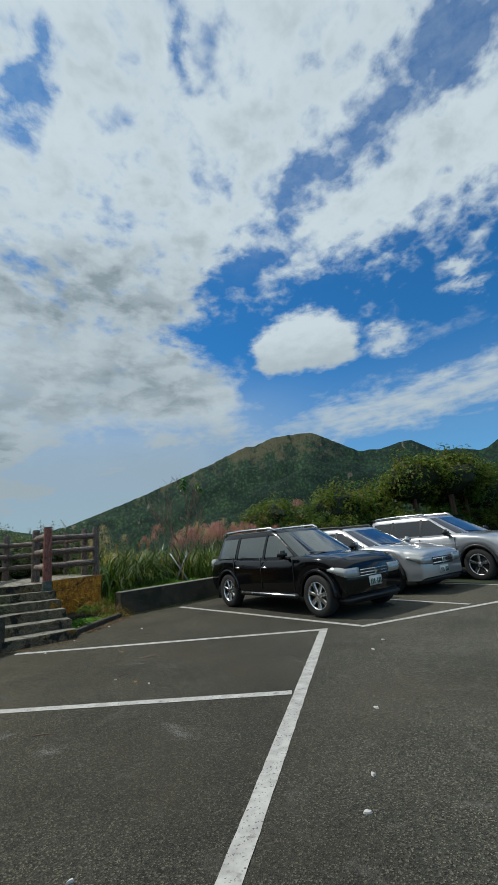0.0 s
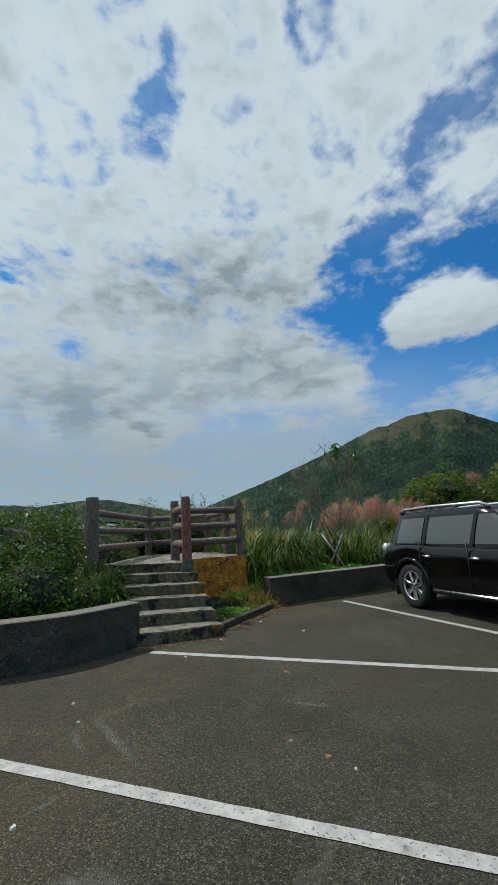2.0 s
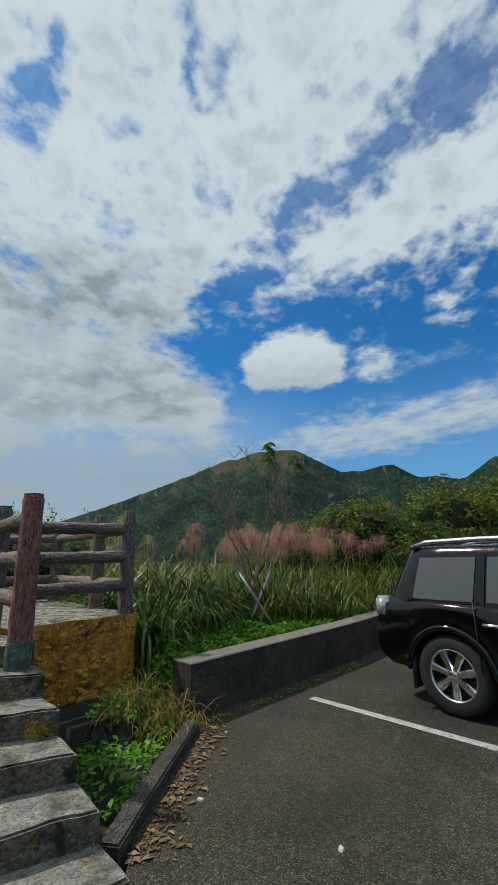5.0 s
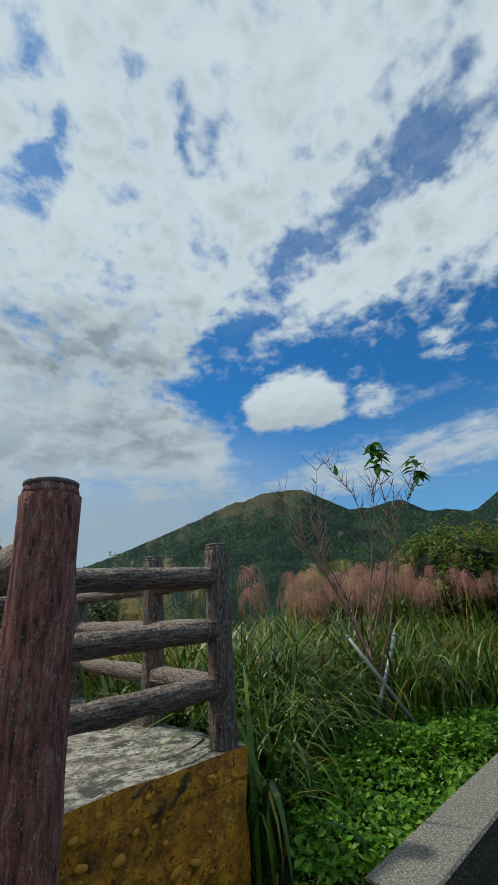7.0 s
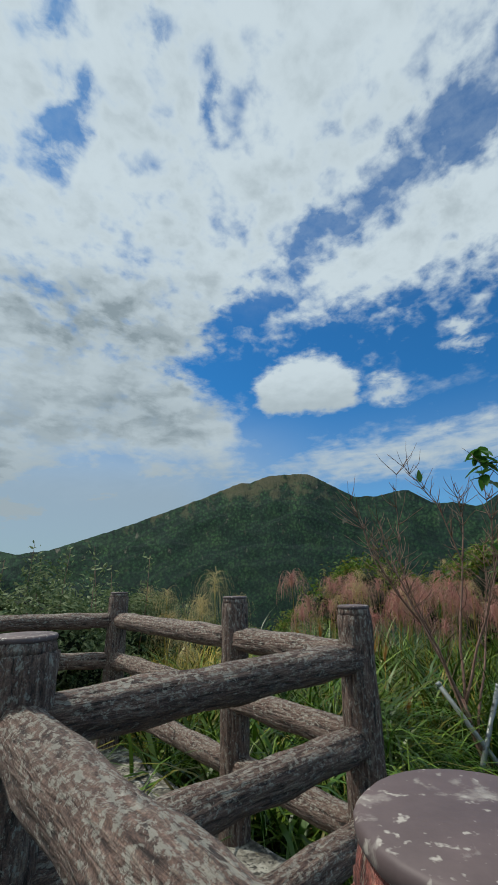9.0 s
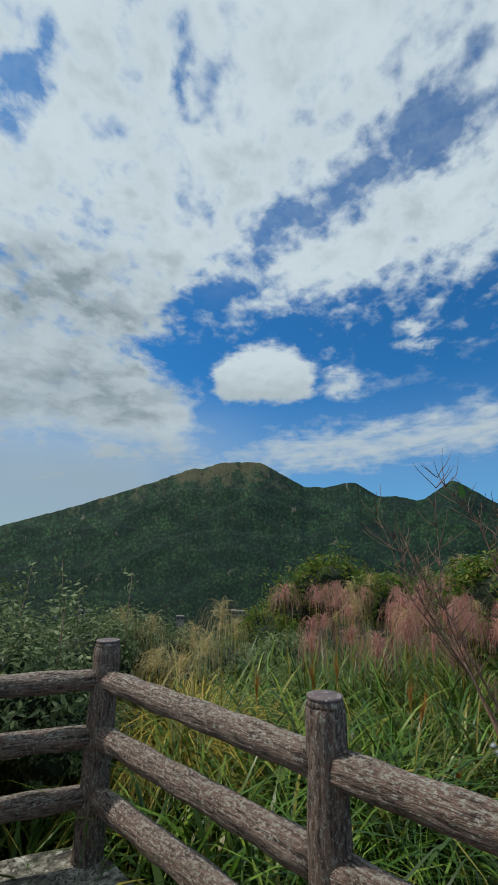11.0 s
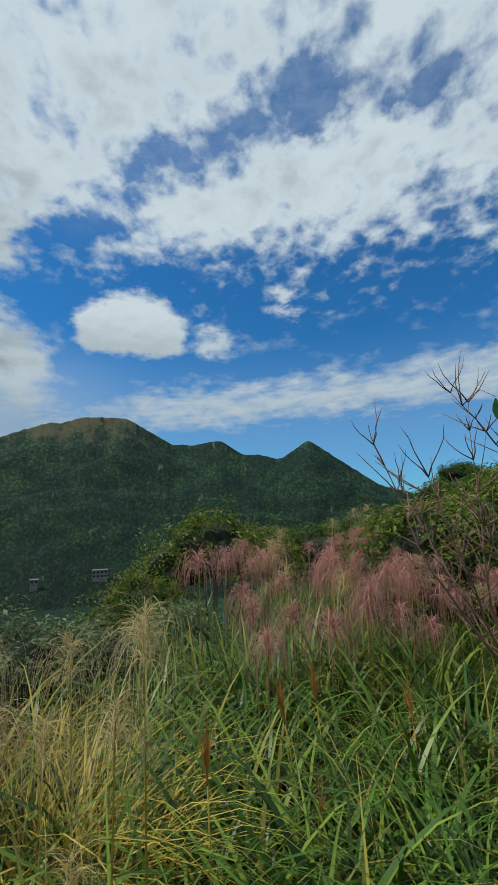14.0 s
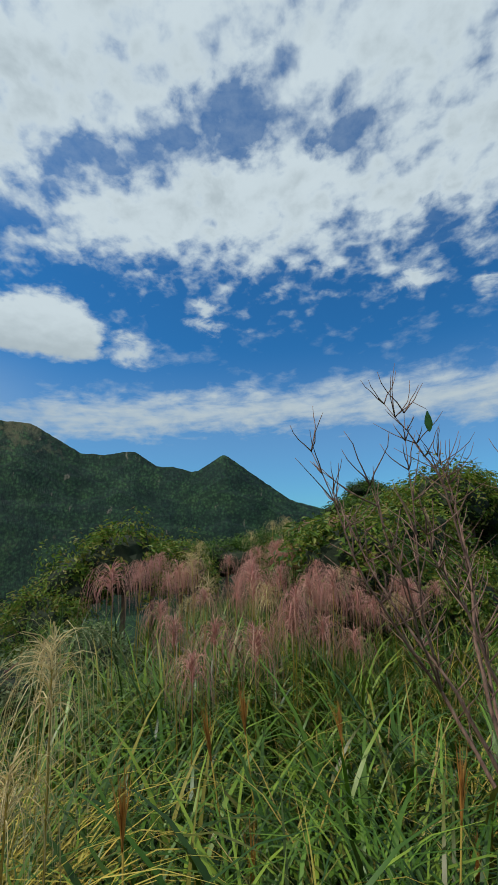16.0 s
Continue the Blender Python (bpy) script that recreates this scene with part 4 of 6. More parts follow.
    def screen(pname, mat, front, ta, tb, frac):
        bm = bmesh.new()
        grid = []
        for j in range(7):
            t = ta + (tb - ta) * j / 6
            cx, rx, w, z = level(t)
            grid.append([bm.verts.new((cx + front * (rx * (1 - abs(f * frac) ** 6) ** (1 / 6) + 0.007), f * frac * w, z)) for f in (-1, -0.93, -0.8, -0.5, 0, 0.5, 0.8, 0.93, 1)])
        for r0, r1 in zip(grid, grid[1:]):
            for a, b, c, d in zip(r0, r0[1:], r1[1:], r1):
                bm.faces.new((a, b, c, d))
        bmesh.ops.recalc_face_normals(bm, faces=bm.faces)
        return part(pname, bm, mat, root)

    for s in (-1, 1):
        for xa, xb, sl in spec["windows"]:
            pane("side_window", spec["side_glass"], xa, xb, 0.10, 0.84, s, 0.007, sl)
        for x, sl in spec["pillars"]:
            pane("window_pillar", spec["pillar_mat"], x - 0.03, x + 0.03, 0.06, 0.9, s, 0.010, sl)
    screen("windscreen", spec["screen"], 1, 0.06, 0.93, 0.90)
    screen("rear_window", M["glass"], -1, 0.18, 0.86, 0.82)
    # wheels
    for a in ax:
        for s in (-1, 1):
            tw = 0.225
            wheel = part("wheel", lathe([(wr * 0.66, -tw * 0.42), (wr * 0.90, -tw / 2), (wr * 0.985, -tw * 0.36), (wr, 0), (wr * 0.985, tw * 0.36), (wr * 0.90, tw / 2), (wr * 0.70, tw * 0.46), (wr * 0.66, tw * 0.38)], 40), M["tyre"], root)
            wheel.location = (a, s * (W / 2 - tw / 2 - 0.015), wr)
            part("rim", lathe([(wr * 0.665, -s * tw * 0.2), (wr * 0.67, s * tw * 0.40), (wr * 0.63, s * tw * 0.44), (wr * 0.60, s * tw * 0.30), (wr * 0.60, -s * tw * 0.1)], 40), M["chrome"], wheel)
            part("brake_disc", lathe([(0.001, s * tw * 0.02), (wr * 0.59, s * tw * 0.02), (wr * 0.60, -s * tw * 0.1)], 30), M["trim"], wheel)
            hub = lathe([(0.001, s * tw * 0.40), (wr * 0.10, s * tw * 0.40), (wr * 0.17, s * tw * 0.32), (wr * 0.17, 0)], 20)
            part("hub", hub, M["chrome"], wheel)
            for k in range(spec["spokes"]):
                an = 2 * math.pi * (k + 0.25) / spec["spokes"]
                sp = bmesh.new()
                u, v = Vector((math.cos(an), 0, math.sin(an))), Vector((-math.sin(an), 0, math.cos(an)))
                y0, y1 = s * tw * 0.26, s * tw * 0.38
                q = []
                for rr, ww, yy in ((wr * 0.12, wr * 0.085, y1), (wr * 0.62, wr * 0.12, s * tw * 0.36)):
                    for sg in (-1, 1):
                        q.append([sp.verts.new(u * rr + v * sg * ww * f + Vector((0, yv, 0))) for f, yv in ((1, y0), (0.6, yy))])
                for a1, b1 in ((0, 1), (1, 3), (3, 2), (2, 0)):
                    sp.faces.new((q[a1][0], q[b1][0], q[b1][1], q[a1][1]))
                sp.faces.new([q[i][1] for i in (0, 1, 3, 2)])
                bmesh.ops.recalc_face_normals(sp, faces=sp.faces)
                part("spoke", sp, M["chrome"], wheel, smooth_faces=False)
            # arch lip and the dark well behind it
            arc = [(a + wr * 1.2 * math.cos(th), s * (half(a) * 0.985 + 0.006), wr + wr * 1.2 * math.sin(th)) for th in [math.pi * (0.0 + 1.0 * i / 18) for i in range(19)]]
            part("wheel_arch", tube(arc, [0.032] * 19, 8), spec["arch"], root)
            well = lathe([(wr * 1.18, -s * 0.30), (wr * 1.19, s * 0.08)], 30)
            for v in well.verts:
                v.co.z = max(v.co.z, -0.02)
            o = part("wheel_well", well, M["trim"], root)
            o.location = (a, s * (W / 2 - 0.14), wr)
    # sills, side trim, handles, mirrors
    for s in (-1, 1):
        x0, x1 = ax[1] + wr * 1.35, ax[0] - wr * 1.35
        part("sill", box((x0 + x1) / 2, s * W / 2 * 0.95, spec["low"][2][1] + 0.01, x1 - x0, 0.06, 0.09, 0.02), lower, root)
        part("side_strip", box((x0 + x1) / 2, s * (W / 2 * 0.985 + 0.012), spec["strip"], (x1 - x0) * spec["strip_len"], 0.035, 0.035, 0.012), M["chrome"], root, "bright side step trim")
        for hx in spec["handles"]:
            part("door_handle", box(hx, s * (half(hx) * 0.985 + 0.012), spec["belt"] - 0.13, 0.17, 0.035, 0.03, 0.012), spec["handle_mat"], root)
        for sx in spec["seams"]:
            part("door_seam", box(sx, s * (half(sx) * 0.992), 0.72, 0.008, 0.018, 0.62), M["trim"], root)
        mx = gx[0] - 0.42
        mir = box(mx, s * (W / 2 + 0.10), spec["belt"] + 0.10, 0.13, 0.21, 0.15, 0.045)
        box(mx, s * (W / 2 - 0.02), spec["belt"] + 0.02, 0.07, 0.10, 0.05, 0.01, mir)
        part("door_mirror", mir, spec["mirror"], root)
        part("roof_rail", tube([(gx[1] - 0.12, s * W / 2 * 0.66, H - 0.02), (gx[1] - 0.25, s * W / 2 * 0.69, H + 0.035), (gx[2] * 0.5, s * W / 2 * 0.70, H + 0.045), (gx[2] + 0.28, s * W / 2 * 0.69, H + 0.03), (gx[2] + 0.10, s * W / 2 * 0.67, H - 0.02)], [0.022, 0.026, 0.026, 0.028, 0.03], 10), spec["rail"], root, "bright roof rail")
        # head and tail lamps wrap round the corners
        hl = bmesh.new()
        zf = spec["lamp_z"]
        rows = []
        for i in range(13):
            f = i / 12
            g = max(0.0, (f - 0.4) / 0.6)
            x = L / 2 + 0.012 - 0.33 * g
            y = s * (W / 2 * (0.44 + 0.37 * f / 0.4) if f < 0.4 else half(min(x, L / 2)) + 0.007)
            lo, hi = zf - 0.19 + 0.04 * f + 0.09 * g, zf - 0.03 + 0.05 * g ** 0.7 - 0.04 * g ** 4
            rows.append([hl.verts.new((x, y, lo)), hl.verts.new((x + 0.004, y * 1.004, (lo + hi) / 2)), hl.verts.new((x - 0.012, y * 0.985, hi))])
        for r0, r1 in zip(rows, rows[1:]):
            for k in (0, 1):
                hl.faces.new((r0[k], r1[k], r1[k + 1], r0[k + 1]))
        bmesh.ops.recalc_face_normals(hl, faces=hl.faces)
        bmesh.ops.solidify(hl, geom=hl.faces[:], thickness=0.02)
        part("headlight", hl, M["lamp_glass"], root)
        part("tail_light", box(-L / 2 + 0.10, s * (half(-L / 2 + 0.10) - 0.075), spec["tail_z"] - 0.03, 0.16, 0.16, 0.22, 0.03), M["red_lens"] if not spec.get("clear_tail") else M["lamp_glass"], root)
        part("reflector", box(-L / 2 + 0.035, s * W / 2 * 0.72, 0.50, 0.05, 0.16, 0.05, 0.015), M["red_lens"], root)
        ring = lathe([(0.075, 0.0), (0.085, 0.02), (0.07, 0.035), (0.06, 0.02)], 24)
        fog = part("fog_lamp", ring, M["chrome"], root)
        fog.matrix_world = root.matrix_world @ Matrix.Translation((L / 2 - 0.13, s * W / 2 * 0.70, 0.47)) @ Euler((0, 0, radians(-90 + s * 28))).to_matrix().to_4x4()
        if spec.get("flap"):
            part("mud_flap", box(ax[1] - wr * 1.12, s * (W / 2 - 0.12), 0.34, 0.02, 0.22, 0.34, 0.006), M["trim"], root)
    # face
    part("bumper_lip", box(L / 2 - 0.16, 0, 0.27, 0.30, W * 0.80, 0.14, 0.05), lower, root)
    gw, gz, gh = spec["grille"]
    gr = part("grille", box(L / 2 - 0.02, 0, gz, 0.07, gw, gh, 0.025), M["trim"], root)
    for i in range(spec["bars"]):
        z = gz - gh / 2 + gh * (i + 0.7) / (spec["bars"] + 0.4)
        part("grille_bar", box(L / 2 + 0.018, 0, z, 0.025, gw * 0.96, gh / spec["bars"] * 0.28, 0.006), M["chrome"], gr)
    em = bmesh.new()
    bmesh.ops.create_cone(em, cap_ends=True, segments=spec["badge"], radius1=0.06, radius2=0.055, depth=0.02)
    em.transform(Matrix.Translation((L / 2 + 0.034, 0, gz)) @ Euler((0, radians(90), 0)).to_matrix().to_4x4())
    part("badge", em, M["chrome"], root, smooth_faces=False)
    part("lower_grille", box(L / 2 - 0.05, 0, 0.40, 0.09, W * 0.52, 0.13, 0.03), M["trim"], root)
    pl = part("number_plate", box(L / 2 + 0.012, spec["plate_y"], spec["plate_z"], 0.02, 0.32, 0.155, 0.006), M["plate"], root)
    for k, wd in enumerate((0.035, 0.03, 0.035, 0.012, 0.03, 0.035, 0.03)):
        part("plate_mark", box(L / 2 + 0.024, spec["plate_y"] - 0.125 + 0.042 * k, spec["plate_z"] - 0.012, 0.004, wd * 0.75, 0.085 if wd > 0.02 else 0.012), M["ink"], pl)
    part("wiper", tube([(gx[0] - 0.02, -0.1, zb + 0.06), (gx[0] - 0.16, -0.55, zb + 0.11)], [0.012, 0.008], 6), M["trim"], root)
    return root


TURN = math.degrees(math.atan2(-0.766, 0.643))
build_car("suv", "glossy black sport utility car with silver roof rails", dict(
    L=4.16, W=1.76, H=1.525, wb=2.72, wr=0.345, ax=0.15, paint=M["car_black"], lower=M["trim"], body_label="glossy black body",
    low=[(-2.08, 0.42), (-1.9, 0.34), (-0.8, 0.31), (1.0, 0.31), (1.95, 0.29), (2.08, 0.36)],
    deck=[(-2.08, 0.80), (-2.0, 0.97), (-1.7, 1.0), (0.5, 0.97), (1.1, 1.0), (1.55, 0.97), (1.88, 0.92), (2.02, 0.86), (2.08, 0.78)],
    cabin=(1.28, 0.38, -1.72, -1.98), belt=0.95, windows=[(0.13, 0.92, (0.02, -0.55)), (-0.82, 0.04, (0.02, 0.03)), (-1.56, -0.94, (0.06, 0.03))],
    pillars=[(0.08, (0.02, 0.02)), (-0.87, (0.02, 0.02))], pillar_mat=M["car_black"], screen=M["glass"], side_glass=M["glass"], spokes=7, arch=M["car_black"],
    strip=0.335, strip_len=0.95, handles=(0.15, -0.78), handle_mat=M["chrome"], seams=(0.98, 0.04, -0.92), mirror=M["car_black"], rail=M["chrome"],
    lamp_z=0.80, tail_z=0.92, clear_tail=True, flap=True, grille=(0.80, 0.67, 0.16), bars=3, badge=3, plate_y=0.0, plate_z=0.52), (1.27, 9.04, 0), TURN)
build_car("hatchback", "silver crossover hatchback with a dark windscreen", dict(
    L=4.30, W=1.76, H=1.44, wb=2.70, wr=0.34, ax=0.0, paint=M["car_silver"], lower=M["trim"], body_label="silver metallic body",
    low=[(-2.21, 0.42), (-2.0, 0.32), (-0.9, 0.28), (0.9, 0.28), (2.0, 0.26), (2.21, 0.34)],
    deck=[(-2.21, 0.78), (-2.1, 0.98), (-1.8, 1.00), (0.3, 0.96), (0.9, 0.98), (1.4, 0.94), (1.85, 0.86), (2.06, 0.82), (2.21, 0.70)],
    cabin=(1.15, 0.15, -1.55, -2.05), belt=0.94, windows=[(-0.05, 0.75, (0.0, -0.62)), (-0.95, -0.12, (0.05, 0.0)), (-1.5, -1.03, (0.1, 0.05))],
    pillars=[(-0.08, (0.0, 0.0)), (-0.99, (0.05, 0.05))], pillar_mat=M["trim"], screen=M["glass_blue"], side_glass=M["glass_dark"], spokes=5, arch=M["trim"],
    strip=0.30, strip_len=0.7, handles=(0.02, -0.9), handle_mat=M["car_silver"], seams=(0.85, -0.10, -1.0), mirror=M["car_silver"], rail=M["trim"],
    lamp_z=0.76, tail_z=0.86, grille=(0.78, 0.62, 0.20), bars=2, badge=24, plate_y=0.0, plate_z=0.44), (3.02, 10.88, 0), TURN)
build_car("estate_car", "silver-grey tall crossover with tinted windows", dict(
    L=4.40, W=1.80, H=1.58, wb=2.68, wr=0.36, ax=0.0, paint=M["car_grey"], lower=M["trim"], body_label="silver-grey metallic body",
    low=[(-2.22, 0.44), (-2.0, 0.34), (-0.9, 0.32), (0.9, 0.32), (2.0, 0.30), (2.22, 0.38)],
    deck=[(-2.22, 0.86), (-2.12, 1.06), (-1.8, 1.08), (0.3, 1.05), (0.9, 1.08), (1.4, 1.02), (1.85, 0.93), (2.1, 0.87), (2.22, 0.76)],
    cabin=(1.16, 0.20, -1.75, -2.10), belt=1.03, windows=[(-0.02, 0.78, (0.0, -0.62)), (-0.92, -0.08, (0.05, 0.0)), (-1.6, -1.0, (0.05, 0.05))],
    pillars=[(-0.05, (0.0, 0.0)), (-0.96, (0.05, 0.05))], pillar_mat=M["trim"], screen=M["glass_blue"], side_glass=M["glass_dark"], spokes=5, arch=M["trim"],
    strip=0.42, strip_len=0.75, handles=(0.05, -0.88), handle_mat=M["car_grey"], seams=(0.88, -0.06, -1.0), mirror=M["trim"], rail=M["chrome"],
    lamp_z=0.84, tail_z=1.0, grille=(0.9, 0.64, 0.22), bars=4, badge=6, plate_y=0.0, plate_z=0.5), (5.35, 11.80, 0), TURN)


# ---------- grass, plumes ----------
def blade_field(name, n, where, height, width, mat, seed, label, droop=(0.5, 1.3), segs=6, lean=0.25, per=22, spread=0.09):
    """Many arching blades in one mesh; where() gives a place in plan and a factor for the height."""
    rng = random.Random(seed)
    verts, faces = [], []
    for i in range(n):
        if i % per == 0:
            cx, cy, k = where(rng)
            tuft = rng.uniform(0.82, 1.12)
        x, y = cx + rng.gauss(0, spread), cy + rng.gauss(0, spread)
        h = rng.uniform(*height) * k * tuft
        w = rng.uniform(*width)
        a = rng.uniform(0, 2 * math.pi)
        dx, dy = math.cos(a), math.sin(a)
        b = a + math.pi / 2 + rng.uniform(-0.5, 0.5)
        bx, by = math.cos(b) * w / 2, math.sin(b) * w / 2
        bend = rng.uniform(*droop)
        th = rng.uniform(0.0, lean)
        px, py, pz = x, y, land(x, y) - 0.03
        step = h / segs
        base = len(verts)
        for i in range(segs + 1):
            f = i / segs
            tw = w and (1.0 if f < 0.55 else max(0.06, 1 - (f - 0.55) / 0.45))
            tw *= 0.6 + 0.4 * min(1, f * 3)
            verts.append((px + bx * tw, py + by * tw, pz))
            verts.append((px - bx * tw, py - by * tw, pz))
            ang = th + bend * f ** 1.8 * 1.7
            px += dx * math.sin(ang) * step
            py += dy * math.sin(ang) * step
            pz += math.cos(ang) * step
        for i in range(segs):
            q = base + 2 * i
            faces.append((q, q + 1, q + 3, q + 2))
    ob = raw(name, verts, faces, mat, smooth_faces=True)
    return tagged(ob, label, "grass", kind="stuff")


def off_deck(x, y, gap=0.10):
    """Whether a place lies clear of the platform and the wall's far side."""
    inside = False
    pts = DECK_PTS
    j = len(pts) - 1
    for i in range(len(pts)):
        (xi, yi), (xj, yj) = pts[i], pts[j]
        if (yi > y) != (yj > y) and x < (xj - xi) * (y - yi) / (yj - yi) + xi:
            inside = not inside
        j = i
    if inside:
        return False
    for i in range(len(pts)):
        a, b = Vector(pts[i]), Vector(pts[(i + 1) % len(pts)])
        t = max(0, min(1, (Vector((x, y)) - a).dot(b - a) / (b - a).length_squared))
        if (Vector((x, y)) - a.lerp(b, t)).length < gap:
            return False
    return True


def main_grass(rng):
    while True:
        x, y = rng.uniform(-5.6, 2.2), rng.uniform(10.2, 17.8)
        wall = (y - 9.9) - 1.12 * (x + 2.6)  # clear of the low wall
        if wall < 0.35 or not off_deck(x, y, 0.16):
            continue
        if x > -3.1 and y < 12.75 and x < 0.6:
            continue
        if (x + 4.7) ** 2 + (y - 13.4) ** 2 < 0.06:
            continue
        edge = min(1.0, 0.55 + 0.3 * max(0, (Vector((x, y)) - Vector((-3.4, 10.3))).length))
        k = 0.84 + 0.14 * noise.noise((x * 0.9, y * 0.9, 3)) - 0.22 * sstep(15.2, 17.5, y)
        if x > -1.6 and y < 14.5:
            k *= 0.72
        return x, y, k * edge


def near_grass(rng):
    """The dense bank straight under the rail."""
    while True:
        x, y = rng.uniform(-5.0, -2.7), rng.uniform(10.5, 14.2)
        if off_deck(x, y, 0.14) and (y - 9.9) - 1.12 * (x + 2.6) > 0.5 and not (x > -3.15 and y < 12.3):
            return x, y, 0.80 + 0.18 * noise.noise((x, y, 8))


blade_field("silvergrass", 8600, main_grass, (1.2, 2.3), (0.013, 0.032), M["grass"], 1, "tall green silvergrass with long arching blades", (0.7, 2.3), 9, 0.4)
blade_field("silvergrass", 3800, near_grass, (0.8, 2.05), (0.018, 0.044), M["grass"], 2, "dense green silvergrass below the fence", (0.8, 2.4), 9, 0.55)
blade_field("dry_grass", 1100, main_grass, (0.8, 2.0), (0.006, 0.016), M["straw"], 3, "straw-coloured dead blades among the grass", (0.7, 1.9), 7, 0.5)


def disc(cx, cy, r, k=1.0, dense=0.6):
    def place(rng):
        while True:
            q, a = r * rng.random() ** dense, rng.uniform(0, 2 * math.pi)
            x, y = cx + q * math.cos(a), cy + q * math.sin(a)
            if off_deck(x, y, 0.12):
                return x, y, k * (1 - 0.25 * q / r)
    return place


blade_field("dry_grass", 760, disc(-4.72, 13.45, 0.34), (1.5, 2.5), (0.006, 0.014), M["straw_green"], 4, "pale yellow clump of dried silvergrass", (1.3, 2.7), 10, 0.25)
blade_field("silvergrass", 1500, disc(-3.15, 12.45, 0.58), (1.2, 2.05), (0.012, 0.026), M["grass"], 17, "arching fountain of silvergrass beside the staked sapling", (1.1, 2.5), 9, 0.5)
blade_field("dry_grass", 420, disc(-4.74, 13.33, 0.2), (1.81, 2.61), (0.004, 0.009), M["straw_green"], 71, "golden fountain of dried silvergrass strands", (1.9, 3.0), 11, 0.3)
blade_field("dry_grass", 300, disc(-5.09, 13.68, 0.24), (1.71, 2.51), (0.004, 0.009), M["straw_green"], 72, "golden fountain of dried silvergrass strands", (1.9, 3.0), 11, 0.3)
blade_field("dry_grass", 300, disc(-4.69, 14.08, 0.28), (1.91, 2.61), (0.004, 0.009), M["straw_green"], 73, "golden fountain of dried silvergrass strands", (1.9, 3.0), 11, 0.3)
blade_field("silvergrass", 700, disc(-4.6, 12.9, 0.4), (1.1, 1.75), (0.012, 0.026), M["grass"], 16, "green blades round the dried clump", (0.7, 2.0), 8, 0.4)
blade_field("dry_grass", 700, disc(-5.4, 14.3, 0.9), (1.4, 2.2), (0.006, 0.013), M["straw_green"], 5, "pale yellow clump of dried silvergrass", (0.9, 2.0), 8, 0.35)
blade_field("dry_grass", 260, disc(-0.2, 14.3, 0.9), (1.0, 1.7), (0.006, 0.012), M["straw"], 6, "brown drying grass clump behind the wall", (0.8, 1.9), 7, 0.4)
blade_field("silvergrass", 900, disc(0.6, 14.6, 1.6), (1.1, 1.9), (0.008, 0.016), M["grass"], 7, "tall grass clump behind the low wall", (0.6, 1.6), 7, 0.3)
blade_field("silvergrass", 900, disc(-5.4, 7.7, 0.75), (0.9, 1.6), (0.010, 0.022), M["grass"], 8, "arching grass beside the gatepost", (0.9, 1.9), 7, 0.5)
blade_field("silvergrass", 700, disc(-4.80, 7.40, 0.42), (0.9, 1.6), (0.010, 0.020), M["grass"], 9, "long grass spilling beside the steps", (1.0, 2.0), 7, 0.6)
blade_field("silvergrass", 560, disc(-5.15, 7.75, 0.34), (1.1, 1.8), (0.010, 0.022), M["grass"], 15, "rank grass in front of the platform edge", (0.8, 1.9), 7, 0.5)
blade_field("dry_grass", 460, disc(-2.88, 9.45, 0.40), (0.35, 0.8), (0.006, 0.010), M["straw"], 10, "flattened straw beside the platform", (1.4, 2.4), 6, 1.0)
blade_field("silvergrass", 2600, lambda r: (r.uniform(-8.5, -5.6), r.uniform(12.0, 17.5), 0.8), (1.0, 1.9), (0.009, 0.018), M["grass"], 12, "green grass among pale shrubs beyond the fence", (0.6, 1.6), 6, 0.3)
blade_field("silvergrass", 2600, lambda r: (r.uniform(-3.5, 8.0), r.uniform(16.8, 23.0), 1.0), (1.0, 1.7), (0.014, 0.028), M["grass"], 13, "rough grass on the far bank", (0.6, 1.6), 5, 0.3)


def plume_mesh(seed, mat, strands, rise=(1.1, 3.4), thick=1.0):
    """A hanging tassel on a stalk: fine strands that spring up and droop all round."""
    rng = random.Random(seed)
    verts, faces = [], []

    def strip(p, d, length, w, drop, segs):
        base = len(verts)
        side = d.cross(Vector((rng.uniform(-1, 1), rng.uniform(-1, 1), rng.uniform(-1, 1)))).normalized() * w / 2
        for i in range(segs + 1):
            f = i / segs
            k = 1 - 0.8 * f
            verts.extend((tuple(p + side * k), tuple(p - side * k)))
            d = (d + Vector((0, 0, -drop / segs * (0.4 + f)))).normalized()
            p = p + d * length / segs
        for i in range(segs):
            q = base + 2 * i
            faces.append((q, q + 1, q + 3, q + 2))

    for _ in range(strands):
        a = rng.uniform(0, 2 * math.pi)
        up = rng.uniform(*rise)
        p = Vector((0, 0, rng.uniform(-0.12, 0.08)))
        strip(p, Vector((math.cos(a), math.sin(a), up)).normalized(), rng.uniform(0.28, 0.58), rng.uniform(0.004, 0.008) * thick, rng.uniform(6.0, 10.0), 9)
    me = bpy.data.meshes.new("tassel")
    me.from_pydata(verts, [], faces)
    me.materials.append(mat)
    return me


def stalk_mesh():
    bm = tube([(0, 0, -2.2), (0.02, 0, -1.1), (0, 0, 0)], [0.006, 0.005, 0.003], 5)
    me = bpy.data.meshes.new("stalk")
    bm.to_mesh(me)
    bm.free()
    me.materials.append(M["straw"])
    return me


PINK = [plume_mesh(s, M["plume"], 120) for s in range(4)]
TAN = [plume_mesh(s + 10, M["plume_tan"], 100, (0.5, 2.4), 0.6) for s in range(3)]
STALK = stalk_mesh()


